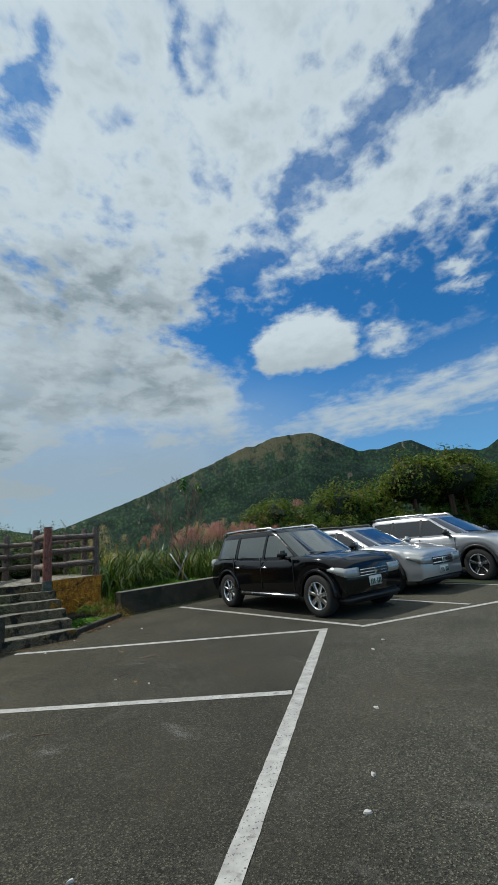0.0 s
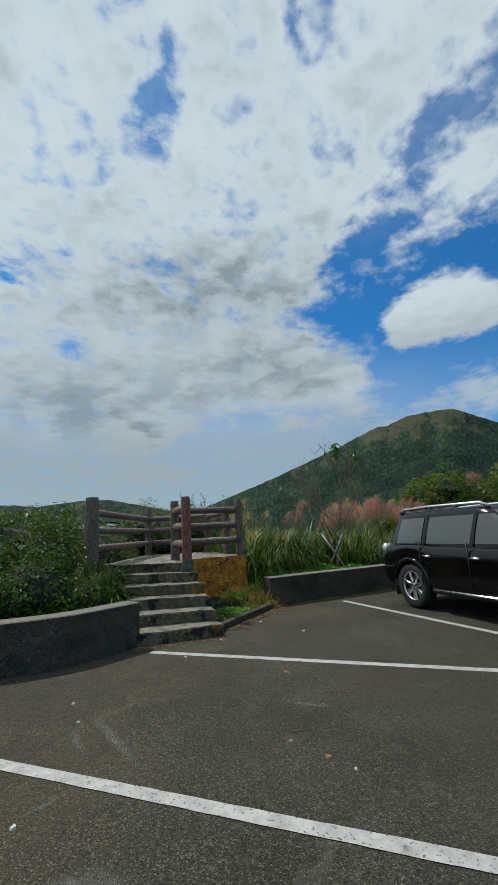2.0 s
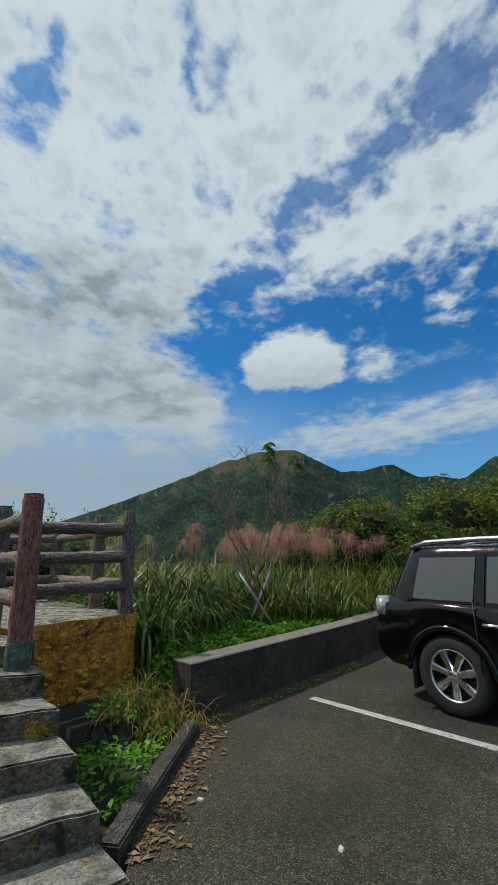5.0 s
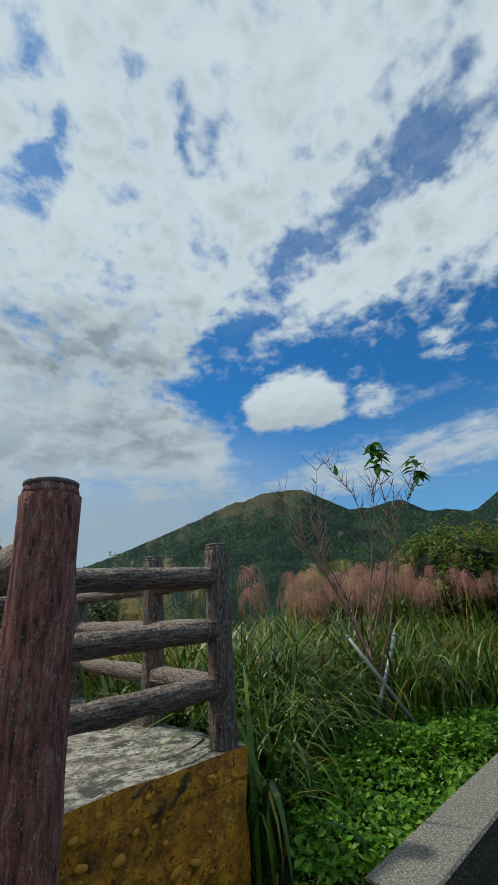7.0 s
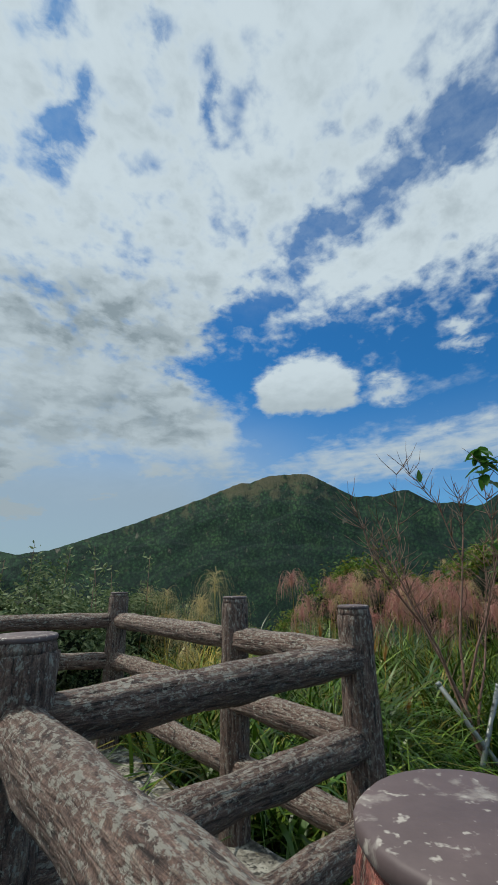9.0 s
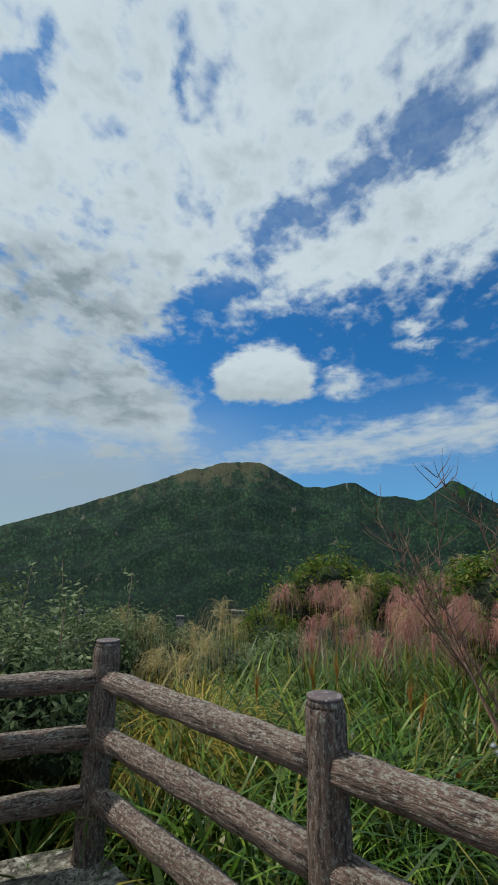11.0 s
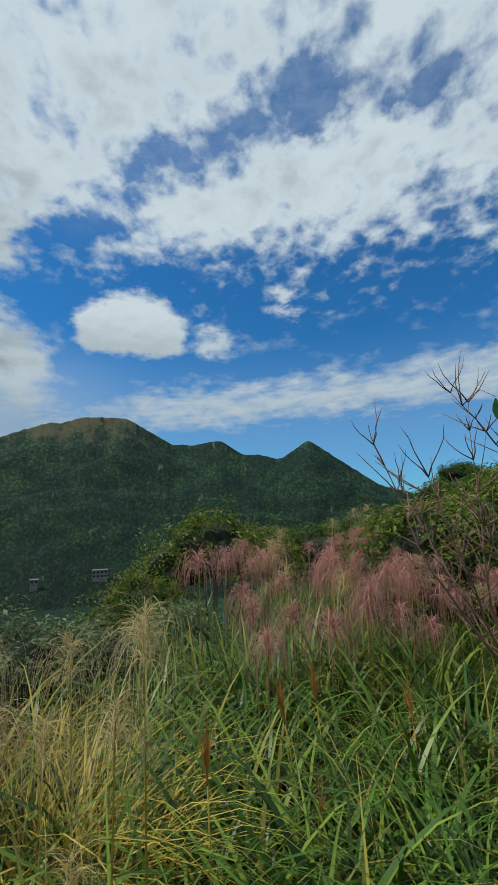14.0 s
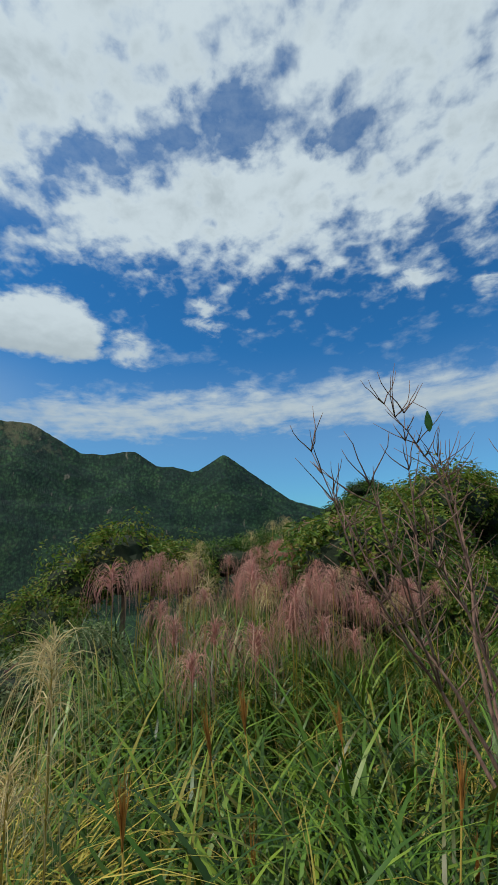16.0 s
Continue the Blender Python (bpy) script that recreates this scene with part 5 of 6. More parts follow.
def plume(x, y, z, size, pink, i, rng):
    root = thing("grass_plume", "drooping pink silvergrass plume on a tall stalk" if pink else "drooping tan silvergrass plume on a tall stalk", "grass plume", "silvergrass plumes", at=(x, y, z), turn=rng.uniform(0, 360))
    meshes = PINK if pink else TAN
    a = new("tassel", meshes[i % len(meshes)])
    b = new("stalk", STALK)
    for o in (a, b):
        o.parent = root
    a.scale = (size * rng.uniform(0.8, 1.05), size * rng.uniform(0.8, 1.05), size * rng.uniform(0.9, 1.2))
    b.rotation_euler = (rng.uniform(-0.06, 0.06), rng.uniform(-0.06, 0.06), 0)


def build_plumes():
    rng = random.Random(21)
    i = 0
    for _ in range(66):
        x = rng.uniform(-2.8, 1.0)
        y = 14.9 + rng.random() * 3.4 + 0.2 * x
        plume(x, y, 1.56 + 0.44 * rng.random() + 0.10 * (y - 15), rng.uniform(0.6, 1.3), rng.random() < 0.85, i, rng)
        i += 1
    for x, y, z, s in ((-3.42, 15.6, 2.12, 1.15), (-3.25, 14.5, 1.80, 0.8), (-3.39, 13.9, 1.72, 0.8), (-1.75, 14.5, 1.62, 0.95), (-1.45, 14.4, 1.50, 0.9), (-2.05, 14.6, 1.78, 0.9), (-0.47, 15.0, 1.62, 0.9), (0.9, 15.5, 1.70, 0.9), (-0.9, 15.2, 1.78, 0.9)):
        plume(x, y, z, s, True, i, rng)
        i += 1
    for _ in range(24):
        x = rng.uniform(0.2, 4.8)
        y = 16.6 + rng.random() * 3.0
        plume(x, y, 1.9 + 0.75 * rng.random() + 0.06 * x, rng.uniform(0.8, 1.15), rng.random() < 0.4, i, rng)
        i += 1
    for x, y, z, s in ((-4.38, 12.87, 2.12, 1.0), (-4.5, 12.67, 1.9, 0.85), (-4.74, 13.33, 1.61, 1.0), (-5.04, 13.63, 1.61, 0.95), (-4.64, 13.83, 1.81, 0.95), (-5.05, 13.6, 1.95, 0.85), (-4.62, 12.7, 1.45, 0.75), (-5.5, 14.4, 1.95, 0.85), (-4.2, 14.2, 1.85, 0.8), (-4.9, 12.62, 1.15, 0.7), (-4.95, 13.3, 1.7, 0.9)):
        plume(x, y, z, s, False, i, rng)
        i += 1


build_plumes()


def build_flower_heads():
    """Closed rust-brown heads that have not opened yet."""
    rng = random.Random(61)
    for k in range(7):
        x, y = rng.uniform(-4.5, -2.4), rng.uniform(12.2, 14.6)
        if (x + 4.7) ** 2 + (y - 13.4) ** 2 < 0.1 or not off_deck(x, y, 0.3):
            continue
        top = rng.uniform(0.85, 1.55)
        root = thing("flower_head", "closed rust-brown silvergrass flower head on a stalk", "grass plume", "closed flower heads", at=(x, y, top))
        root.rotation_euler = (rng.uniform(-0.3, 0.3), rng.uniform(-0.3, 0.3), 0)
        part("stalk", tube([(0, 0, -1.2), (0.02, 0.01, -0.6), (0, 0, 0)], [0.006, 0.005, 0.004], 5), M["straw"], root)
        verts, faces = [], []
        for j in range(34):
            a, ln = rng.uniform(0, 6.283), rng.uniform(0.16, 0.30)
            out = rng.uniform(0.02, 0.16)
            w = Vector((-math.sin(a), math.cos(a), 0)) * 0.0035
            b = len(verts)
            for f in (0, 0.4, 0.75, 1.0):
                p = Vector((math.cos(a), math.sin(a), 0)) * out * ln * 2 * f ** 1.6 + Vector((0, 0, -0.05 + ln * f))
                verts.extend((tuple(p + w * (1.1 - f)), tuple(p - w * (1.1 - f))))
            faces.extend((b + 2 * i, b + 2 * i + 1, b + 2 * i + 3, b + 2 * i + 2) for i in range(3))
        raw("flower_spike", verts, faces, M["rust"], root)


build_flower_heads()


# ---------- shrubs and trees ----------
def leaf_cloud(name, seed, n, size, mat, clumps, lift=0.0, flat=1.0, fold=0.25):
    """Leaves gathered in uneven clumps; each leaf is a folded blade."""
    rng = random.Random(seed)
    verts, faces = [], []
    centres = []
    for _ in range(clumps):
        d = Vector((rng.gauss(0, 1), rng.gauss(0, 1), rng.gauss(0, 0.8))).normalized()
        r = rng.uniform(0.45, 0.95)
        centres.append((Vector((d.x * r, d.y * r, abs(d.z) * r * flat if rng.random() < 0.75 else d.z * r * 0.6)), rng.uniform(0.18, 0.42)))
    for _ in range(n):
        c, cr = centres[rng.randrange(clumps)]
        d = Vector((rng.gauss(0, 1), rng.gauss(0, 1), rng.gauss(0, 1))).normalized()
        p = c + d * cr * rng.random() ** 0.35
        s = size * rng.uniform(0.6, 1.35)
        nrm = (d + Vector((0, 0, 0.7)) + Vector((rng.uniform(-1, 1), rng.uniform(-1, 1), rng.uniform(-1, 1))) * 0.7).normalized()
        t = nrm.orthogonal().normalized()
        t.rotate(Matrix.Rotation(rng.uniform(0, 6.28), 3, nrm))
        w = nrm.cross(t)
        b = len(verts)
        verts += [tuple(p - t * s), tuple(p + w * s * 0.45 + nrm * s * fold), tuple(p + t * s * 1.1), tuple(p - w * s * 0.45 + nrm * s * fold)]
        faces += [(b, b + 1, b + 2), (b, b + 2, b + 3)]
    me = bpy.data.meshes.new(name)
    me.from_pydata(verts, [], faces)
    me.materials.append(mat)
    return me


# solid blob that fills a crown with painted shade and blocks the view through
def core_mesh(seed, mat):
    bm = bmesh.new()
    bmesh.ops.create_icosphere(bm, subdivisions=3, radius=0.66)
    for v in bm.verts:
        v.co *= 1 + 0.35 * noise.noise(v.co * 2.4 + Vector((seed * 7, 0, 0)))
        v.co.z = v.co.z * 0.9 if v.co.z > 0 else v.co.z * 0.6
    me = bpy.data.meshes.new("shade_core")
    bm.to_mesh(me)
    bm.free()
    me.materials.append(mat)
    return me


def trunk_mesh(seed):
    rng = random.Random(seed)
    bm = tube([(0, 0, -1.4), (0.04, 0.02, -0.7), (0.0, 0.05, 0.0), (0.05, 0.0, 0.5)], [0.10, 0.08, 0.06, 0.03], 8, 0.1, 3)
    for k in range(6):
        a = k * 1.05 + rng.uniform(-0.3, 0.3)
        br = tube([(0, 0, -0.5 + 0.1 * k), (0.3 * math.cos(a), 0.3 * math.sin(a), -0.1 + 0.12 * k), (0.7 * math.cos(a), 0.7 * math.sin(a), 0.15 + 0.1 * k)], [0.045, 0.03, 0.012], 6)
        me = bpy.data.meshes.new("t")
        br.to_mesh(me)
        br.free()
        bm.from_mesh(me)
        bpy.data.meshes.remove(me)
    me = bpy.data.meshes.new("trunk")
    bm.to_mesh(me)
    bm.free()
    me.materials.append(M["bark"])
    return me


# near-black green: the shade inside crowns, put into the colour
M["core"] = surface("crown_shade", [(0.3, (0.008, 0.014, 0.006)), (0.7, (0.022, 0.036, 0.012))], 9.0, 0.95, 0.6, 0.05)
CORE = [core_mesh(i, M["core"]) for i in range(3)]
TRUNK = [trunk_mesh(i) for i in range(3)]
CROWN = {
    "near": [leaf_cloud("crown", 30 + i, 4600, 0.042, M["leaf"], 34) for i in range(3)],
    "pale": [leaf_cloud("crown", 40 + i, 4600, 0.046, M["leaf_pale"], 40) for i in range(3)],
    "hedge": [leaf_cloud("crown", 50 + i, 3600, 0.050, M["leaf_mix"], 44) for i in range(4)],
    "green": [leaf_cloud("crown", 60 + i, 3600, 0.050, M["leaf"], 44) for i in range(4)],
}
COUNT = [0]


def shrub(name, kind, x, y, z, r, h, label, group, core=True, rng=random.Random(77)):
    i = COUNT[0] = COUNT[0] + 1
    root = thing(name, label, name.replace("_", " "), group, at=(x, y, z), turn=rng.uniform(0, 360))
    root.scale = (r, r, h)
    for me_list, n in ((CROWN[kind], "crown"), (TRUNK, "trunk"), (CORE, "shade_core")):
        if n == "shade_core" and not core:
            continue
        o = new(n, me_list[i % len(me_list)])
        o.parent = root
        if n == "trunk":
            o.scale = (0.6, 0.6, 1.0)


def build_shrubs():
    rng = random.Random(9)
    # by the west wall
    for x, y, r, top in ((-5.0, 6.4, 0.75, 1.2), (-5.9, 6.0, 0.9, 1.5), (-6.6, 7.2, 1.1, 1.9), (-5.8, 7.3, 0.8, 1.6), (-7.8, 6.2, 1.2, 2.0), (-5.6, 5.3, 0.7, 1.15), (-6.9, 5.0, 0.9, 1.4), (-4.6, 6.9, 0.45, 0.85), (-7.6, 8.6, 1.2, 2.05), (-8.6, 4.4, 1.2, 1.7), (-9.4, 7.4, 1.3, 2.1)):
        shrub("shrub", "near", x, y, top - r * 0.8, r, r * 0.9, "dark small-leaved shrub behind the low wall", "wall shrubs")
    # pale shrubs beyond the far rail
    for x, y, r, top in ((-6.1, 12.85, 0.7, 2.0), (-7.2, 12.6, 0.85, 2.1), (-6.7, 13.7, 0.9, 2.2), (-7.9, 13.4, 1.0, 2.25), (-5.75, 13.9, 0.6, 1.95), (-5.55, 12.9, 0.45, 1.55), (-6.6, 12.3, 0.5, 1.5), (-8.6, 11.6, 1.0, 2.0), (-7.4, 15.2, 1.0, 1.8), (-9.3, 14.3, 1.2, 2.0), (-5.75, 14.9, 0.7, 1.95), (-6.3, 15.6, 0.9, 1.9), (-5.2, 16.3, 0.8, 1.6), (-4.3, 17.2, 0.8, 1.3), (-6.0, 17.5, 1.0, 1.3), (-4.6, 18.6, 1.0, 0.9), (-3.0, 18.6, 0.9, 1.2), (-7.1, 10.4, 0.8, 1.55), (-8.2, 9.7, 1.0, 1.8)):
        shrub("shrub", "pale", x, y, top - r * 0.85, r, r * 0.95, "pale green small-leaved shrub beyond the fence", "fence shrubs")
    # hedge trees behind the cars
    for k in range(34):
        f = k / 33
        x = 0.9 + 16.5 * f + rng.uniform(-0.8, 0.8)
        y = 16.6 + 7.0 * f + rng.uniform(-1.0, 1.8)
        r = rng.uniform(1.1, 1.8)
        top = 2.45 + 1.5 * sstep(0.05, 0.4, f) + rng.uniform(-0.4, 0.5)
        shrub("tree", "hedge" if rng.random() < 0.65 else "green", x, y, top - r * 0.8, r, r * 0.95, "leafy roadside tree with yellowing green leaves", "bank trees")
    for k in range(22):
        f = (k + rng.random()) / 22
        x, y = 1.6 + 15.5 * f, 15.7 + 6.6 * f + rng.uniform(-0.3, 0.5)
        r = rng.uniform(0.8, 1.15)
        shrub("shrub", "hedge" if rng.random() < 0.5 else "green", x, y, 1.75 - r * 0.7, r, r * 1.1, "leafy shrub filling the foot of the bank", "bank shrubs")
    # shrub standing above the plumes, and the dark belt behind
    for x, y, r, top in ((0.3, 27.0, 1.9, 3.0), (-1.0, 27.5, 1.6, 2.2), (1.8, 28.0, 1.6, 2.4), (-2.3, 26.5, 1.4, 1.0), (3.4, 29.0, 1.8, 2.3), (-3.4, 26.0, 1.2, 0.2)):
        shrub("tree", "hedge", x, y, top - r * 0.85, r, r, "bushy tree with yellowish leaves on the slope", "slope trees")
    for k in range(26):
        az = radians(19 + 24 * (k + rng.random()) / 26)
        d = rng.uniform(30, 40)
        x, y = -4.5 + d * math.sin(az), 11.3 + d * math.cos(az)
        r = rng.uniform(1.6, 2.6)
        top = 2.4 + d * math.tan(radians(-0.9 + 2.4 * sstep(28, 42, math.degrees(az)) + rng.uniform(-0.7, 0.5)))
        shrub("tree", "green", x, y, top - r * 0.7, r, r * 0.75, "dark spreading tree on the slope", "slope trees")
    # the knoll
    kx, ky = KNOLL
    for k in range(120):
        a, q = rng.uniform(0, 6.28), 19 * rng.random() ** 0.6
        x, y = kx + q * math.cos(a), ky + q * math.sin(a)
        if math.hypot(x + 4.5, y - 11.5) > 46:
            continue
        r = rng.uniform(1.0, 1.9)
        shrub("tree", "green" if rng.random() < 0.7 else "hedge", x, y, land(x, y) + 0.25, r, r * 0.8, "low leafy tree on the green knoll", "knoll trees")
    # band between plumes and knoll
    for k in range(34):
        az = radians(rng.uniform(40, 75))
        d = rng.uniform(12, 24)
        x, y = -4.5 + d * math.sin(az), 11.3 + d * math.cos(az)
        if y - 10.2 < 1.05 * (x + 2.0) * 0.72 + 0.5 or (x < 9 and y < 15.5):
            continue
        r = rng.uniform(0.7, 1.2)
        shrub("tree", "green" if rng.random() < 0.6 else "hedge", x, y, land(x, y) + r * 0.4, r, r * 0.9, "leafy shrub on the bank", "bank trees")


build_shrubs()


def scatter_leaves(name, n, where, size, mat, seed, label, spread=0.25):
    """Low creeping plants: leaves at uneven heights over a patch."""
    rng = random.Random(seed)
    verts, faces = [], []
    for _ in range(n):
        x, y = where(rng)
        hgt = max(0.0, 0.5 + 0.9 * noise.noise((x * 2.3, y * 2.3, 1))) * spread + rng.random() * spread * 0.8
        p = Vector((x, y, land(x, y) + hgt))
        s = size * rng.uniform(0.6, 1.4)
        nrm = Vector((rng.gauss(0, 0.5), rng.gauss(0, 0.5), 1)).normalized()
        t = nrm.orthogonal().normalized()
        t.rotate(Matrix.Rotation(rng.uniform(0, 6.28), 3, nrm))
        w = nrm.cross(t)
        b = len(verts)
        verts += [tuple(p - t * s), tuple(p + w * s * 0.6 + nrm * s * 0.2), tuple(p + t * s), tuple(p - w * s * 0.6 + nrm * s * 0.2)]
        faces += [(b, b + 1, b + 2), (b, b + 2, b + 3)]
    return tagged(raw(name, verts, faces, mat), label, "ground cover", kind="stuff")


def bank(rng):
    while True:
        x, y = rng.uniform(-3.1, 4.0), rng.uniform(9.6, 17.0)
        w = (y - 9.9) - 1.12 * (x + 2.6)
        if 0.42 < w < 2.9 and off_deck(x, y, 0.05):
            return x, y


def west_bank(rng):
    while True:
        x, y = rng.uniform(-6.5, -3.9), rng.uniform(5.4, 8.2)
        if x < -4.05 - 0.9 * max(0, 6.6 - y) and x < -4.1 - 0.55 * max(0, y - 6.8):
            return x, y


scatter_leaves("creeper", 34000, bank, 0.028, M["cover"], 31, "bright green creeping plants behind the low wall", 0.22)
scatter_leaves("creeper", 8000, west_bank, 0.038, M["cover"], 32, "bright green creeping plants by the steps", 0.44)
scatter_leaves("creeper", 1500, lambda r: (r.uniform(-3.4, -2.72), r.uniform(8.0, 10.0)), 0.026, M["cover"], 33, "small weeds at the foot of the platform", 0.12)
scatter_leaves("flower", 34, lambda r: (r.uniform(-2.9, -2.3), r.uniform(10.6, 11.6)), 0.009, M["white_flower"], 34, "tiny white wild flowers among creepers", 0.62)


def litter(name, n, where, size, mat, seed, label):
    rng = random.Random(seed)
    verts, faces = [], []
    for _ in range(n):
        x, y, z = where(rng)
        s, a = size * rng.uniform(0.5, 1.6), rng.uniform(0, 6.28)
        k = rng.uniform(0.12, 0.6)
        b = len(verts)
        for dx, dy, dz in ((-1, 0, 0.0), (0, k, 0.25), (1, 0, 0.05), (0, -k, 0.2)):
            verts.append((x + s * (dx * math.cos(a) - dy * math.sin(a)), y + s * (dx * math.sin(a) + dy * math.cos(a)), z + 0.006 + s * dz))
        faces += [(b, b + 1, b + 2), (b, b + 2, b + 3)]
    return tagged(raw(name, verts, faces, mat), label, "litter", kind="stuff")


def by_steps(rng):
    t = rng.random()
    o = abs(rng.gauss(0, 0.10))
    return -3.42 + 0.95 * t + o * 0.6, 6.50 + 0.72 * t - o * 0.7, 0.0


def by_kerb(rng):
    t = rng.random()
    return -2.64 + 0.2 * t + abs(rng.gauss(0, 0.10)), 7.6 + 1.75 * t, 0.0


def by_wall(rng):
    t = rng.random()
    return -2.45 + 1.85 * t + abs(rng.gauss(0, 0.06)), 9.52 + 1.95 * t - abs(rng.gauss(0, 0.08)), 0.0


litter("leaf_litter", 260, by_steps, 0.018, M["litter"], 41, "brown dead leaves and twigs below the steps")
litter("leaf_litter", 420, by_kerb, 0.024, M["litter"], 42, "dry straw and leaves along the kerb")
litter("leaf_litter", 180, by_wall, 0.022, M["litter"], 43, "dry bits along the foot of the wall")
scatter_leaves("creeper", 260, lambda r: by_wall(r)[:2], 0.014, M["cover"], 44, "small weeds along the foot of the wall", 0.05)


# ---------- bare tree with leafy shoots, stakes ----------
def build_tree():
    rng = random.Random(14)
    root = thing("sapling", "bare brown sapling with two leafy shoots, staked", "tree", at=(0, 0, 0))
    base = Vector((-1.86, 12.62, 0.05))
    part("trunk", tube([base, (-1.91, 12.65, 0.5), (-2.0, 12.70, 0.9), (-2.02, 12.73, 1.05)], [0.036, 0.030, 0.026, 0.022], 10, 0.12, 12), M["bark"], root)
    limbs = [
        [(-2.02, 12.70, 0.85), (-2.10, 13.08, 1.55), (-2.54, 13.2, 2.2), (-2.77, 13.4, 3.05)],
        [(-2.0, 12.73, 1.0), (-1.80, 13.0, 1.8), (-1.68, 13.05, 2.3), (-1.85, 13.1, 2.95), (-2.11, 13.3, 3.45)],
        [(-2.0, 12.72, 1.0), (-1.75, 12.72, 1.6), (-1.58, 12.5, 2.3), (-1.67, 12.32, 3.22)],
        [(-1.58, 12.5, 2.3), (-1.38, 12.4, 2.6), (-1.22, 12.36, 2.9)],
        [(-2.10, 13.08, 1.55), (-2.40, 12.95, 2.3), (-2.30, 13.0, 3.28)],
        [(-2.10, 13.08, 1.55), (-2.60, 12.88, 2.2), (-2.80, 12.9, 2.77)],
        [(-1.75, 12.72, 1.6), (-1.45, 12.9, 2.1), (-1.38, 12.8, 2.95)],
        [(-1.68, 13.05, 2.3), (-1.55, 13.2, 2.8), (-1.5, 13.3, 3.1)],
        [(-1.97, 12.68, 0.7), (-1.65, 13.0, 1.3), (-1.4, 13.2, 2.0), (-1.3, 13.3, 2.5)],
        [(-2.0, 12.68, 0.85), (-2.25, 12.55, 1.5), (-2.5, 12.6, 2.1), (-2.7, 12.65, 2.5)],
        [(-1.98, 12.70, 0.9), (-2.2, 12.9, 1.6), (-2.35, 13.3, 2.2), (-2.4, 13.6, 2.8)],
    ]

    def refine(pts, n=5):
        out = []
        for a, b in zip(pts, pts[1:]):
            for i in range(n):
                p = Vector(a).lerp(Vector(b), i / n)
                out.append(p + Vector(noise.noise_vector(p * 3.1)) * 0.025)
        return out + [Vector(pts[-1])]

    for l in limbs:
        p = refine(l)
        n = len(p)
        r0 = 0.0145 if len(l) > 3 else 0.009
        limb = part("limb", tube(p, [r0 * (1 - 0.82 * i / (n - 1)) for i in range(n)], 7, 0.1, 20), M["bark"], root)
        for i in range(3, n):
            for _ in range(3 if i > n * 0.35 else 1):
                d = Vector((rng.gauss(0, 0.8), rng.gauss(0, 0.8), rng.uniform(0.4, 1.2))).normalized()
                ln = rng.uniform(0.12, 0.42)
                q, tw = p[i], []
                for s in range(5):
                    tw.append(q)
                    d = (d + Vector((rng.gauss(0, 0.15), rng.gauss(0, 0.15), 0.10))).normalized()
                    q = q + d * ln / 4
                part("twig", tube(tw, [0.0048, 0.004, 0.0032, 0.0025, 0.0016], 5), M["bark"], limb)
    # leafy shoots
    for k, (c, n, sz) in enumerate((((-1.66, 12.30, 3.25), 22, 0.085), ((-1.20, 12.36, 3.02), 16, 0.08), ((-1.62, 12.45, 2.42), 6, 0.05))):
        for i in range(n):
            lf = bmesh.new()
            a = i * 2.4 + rng.uniform(-0.3, 0.3)
            p = Vector(c) + Vector((0, 0, rng.uniform(-0.24, 0.14)))
            d = Vector((math.cos(a), math.sin(a), rng.uniform(-0.7, 0.5))).normalized()
            w = d.cross(Vector((0, 0, 1))).normalized()
            up = w.cross(d)
            row = []
            for f, wd, dr in ((0.1, 0.05, 0), (0.5, 0.42, -0.03), (1.0, 0.50, -0.14), (1.5, 0.36, -0.36), (2.1, 0.03, -0.75)):
                m = p + d * sz * f + Vector((0, 0, dr * sz))
                row.append([lf.verts.new(m + w * wd * sz + up * sz * 0.07), lf.verts.new(m), lf.verts.new(m - w * wd * sz + up * sz * 0.07)])
            for r0, r1 in zip(row, row[1:]):
                for j in (0, 1):
                    lf.faces.new((r0[j], r0[j + 1], r1[j + 1], r1[j]))
            part("leaf", lf, M["bright_leaf"], root)
    # one last leaf that hangs from a twig
    lf = bmesh.new()
    c = Vector((-2.04, 13.0, 3.28))
    row = []
    for f, wd in ((0.05, 0.004), (0.0, 0.022), (-0.04, 0.028), (-0.075, 0.018), (-0.10, 0.003)):
        row.append([lf.verts.new(c + Vector((sx * wd * 1.15, sx * wd * -0.4, f * 1.0))) for sx in (-1, 1)])
    for r0, r1 in zip(row, row[1:]):
        lf.faces.new((r0[0], r0[1], r1[1], r1[0]))
    part("hanging_leaf", lf, M["bright_leaf"], root, "single green hanging leaf")
    part("leaf_stem", tube([(-2.06, 13.22, 3.36), (-2.05, 13.1, 3.42), (-2.04, 13.0, 3.34)], [0.004, 0.003, 0.002], 5), M["bark"], root)
    for a, b in (((-1.71, 12.63, 1.19), (-2.25, 12.50, 0.02)), ((-2.25, 12.66, 1.20), (-1.48, 12.48, 0.02))):
        d = Vector(a) - Vector(b)
        st = thing("tree_stake", "grey galvanised pipe stake propping the sapling", "stake", "tree stakes", at=b)
        part("pipe", tube([(0, 0, 0), d * 0.5, d], [0.022, 0.022, 0.022], 12), M["pipe"], st)
        o = part("pipe_end", tube([d - d.normalized() * 0.03, d + d.normalized() * 0.004], [0.0245, 0.0245], 12), M["pipe"], st)


build_tree()


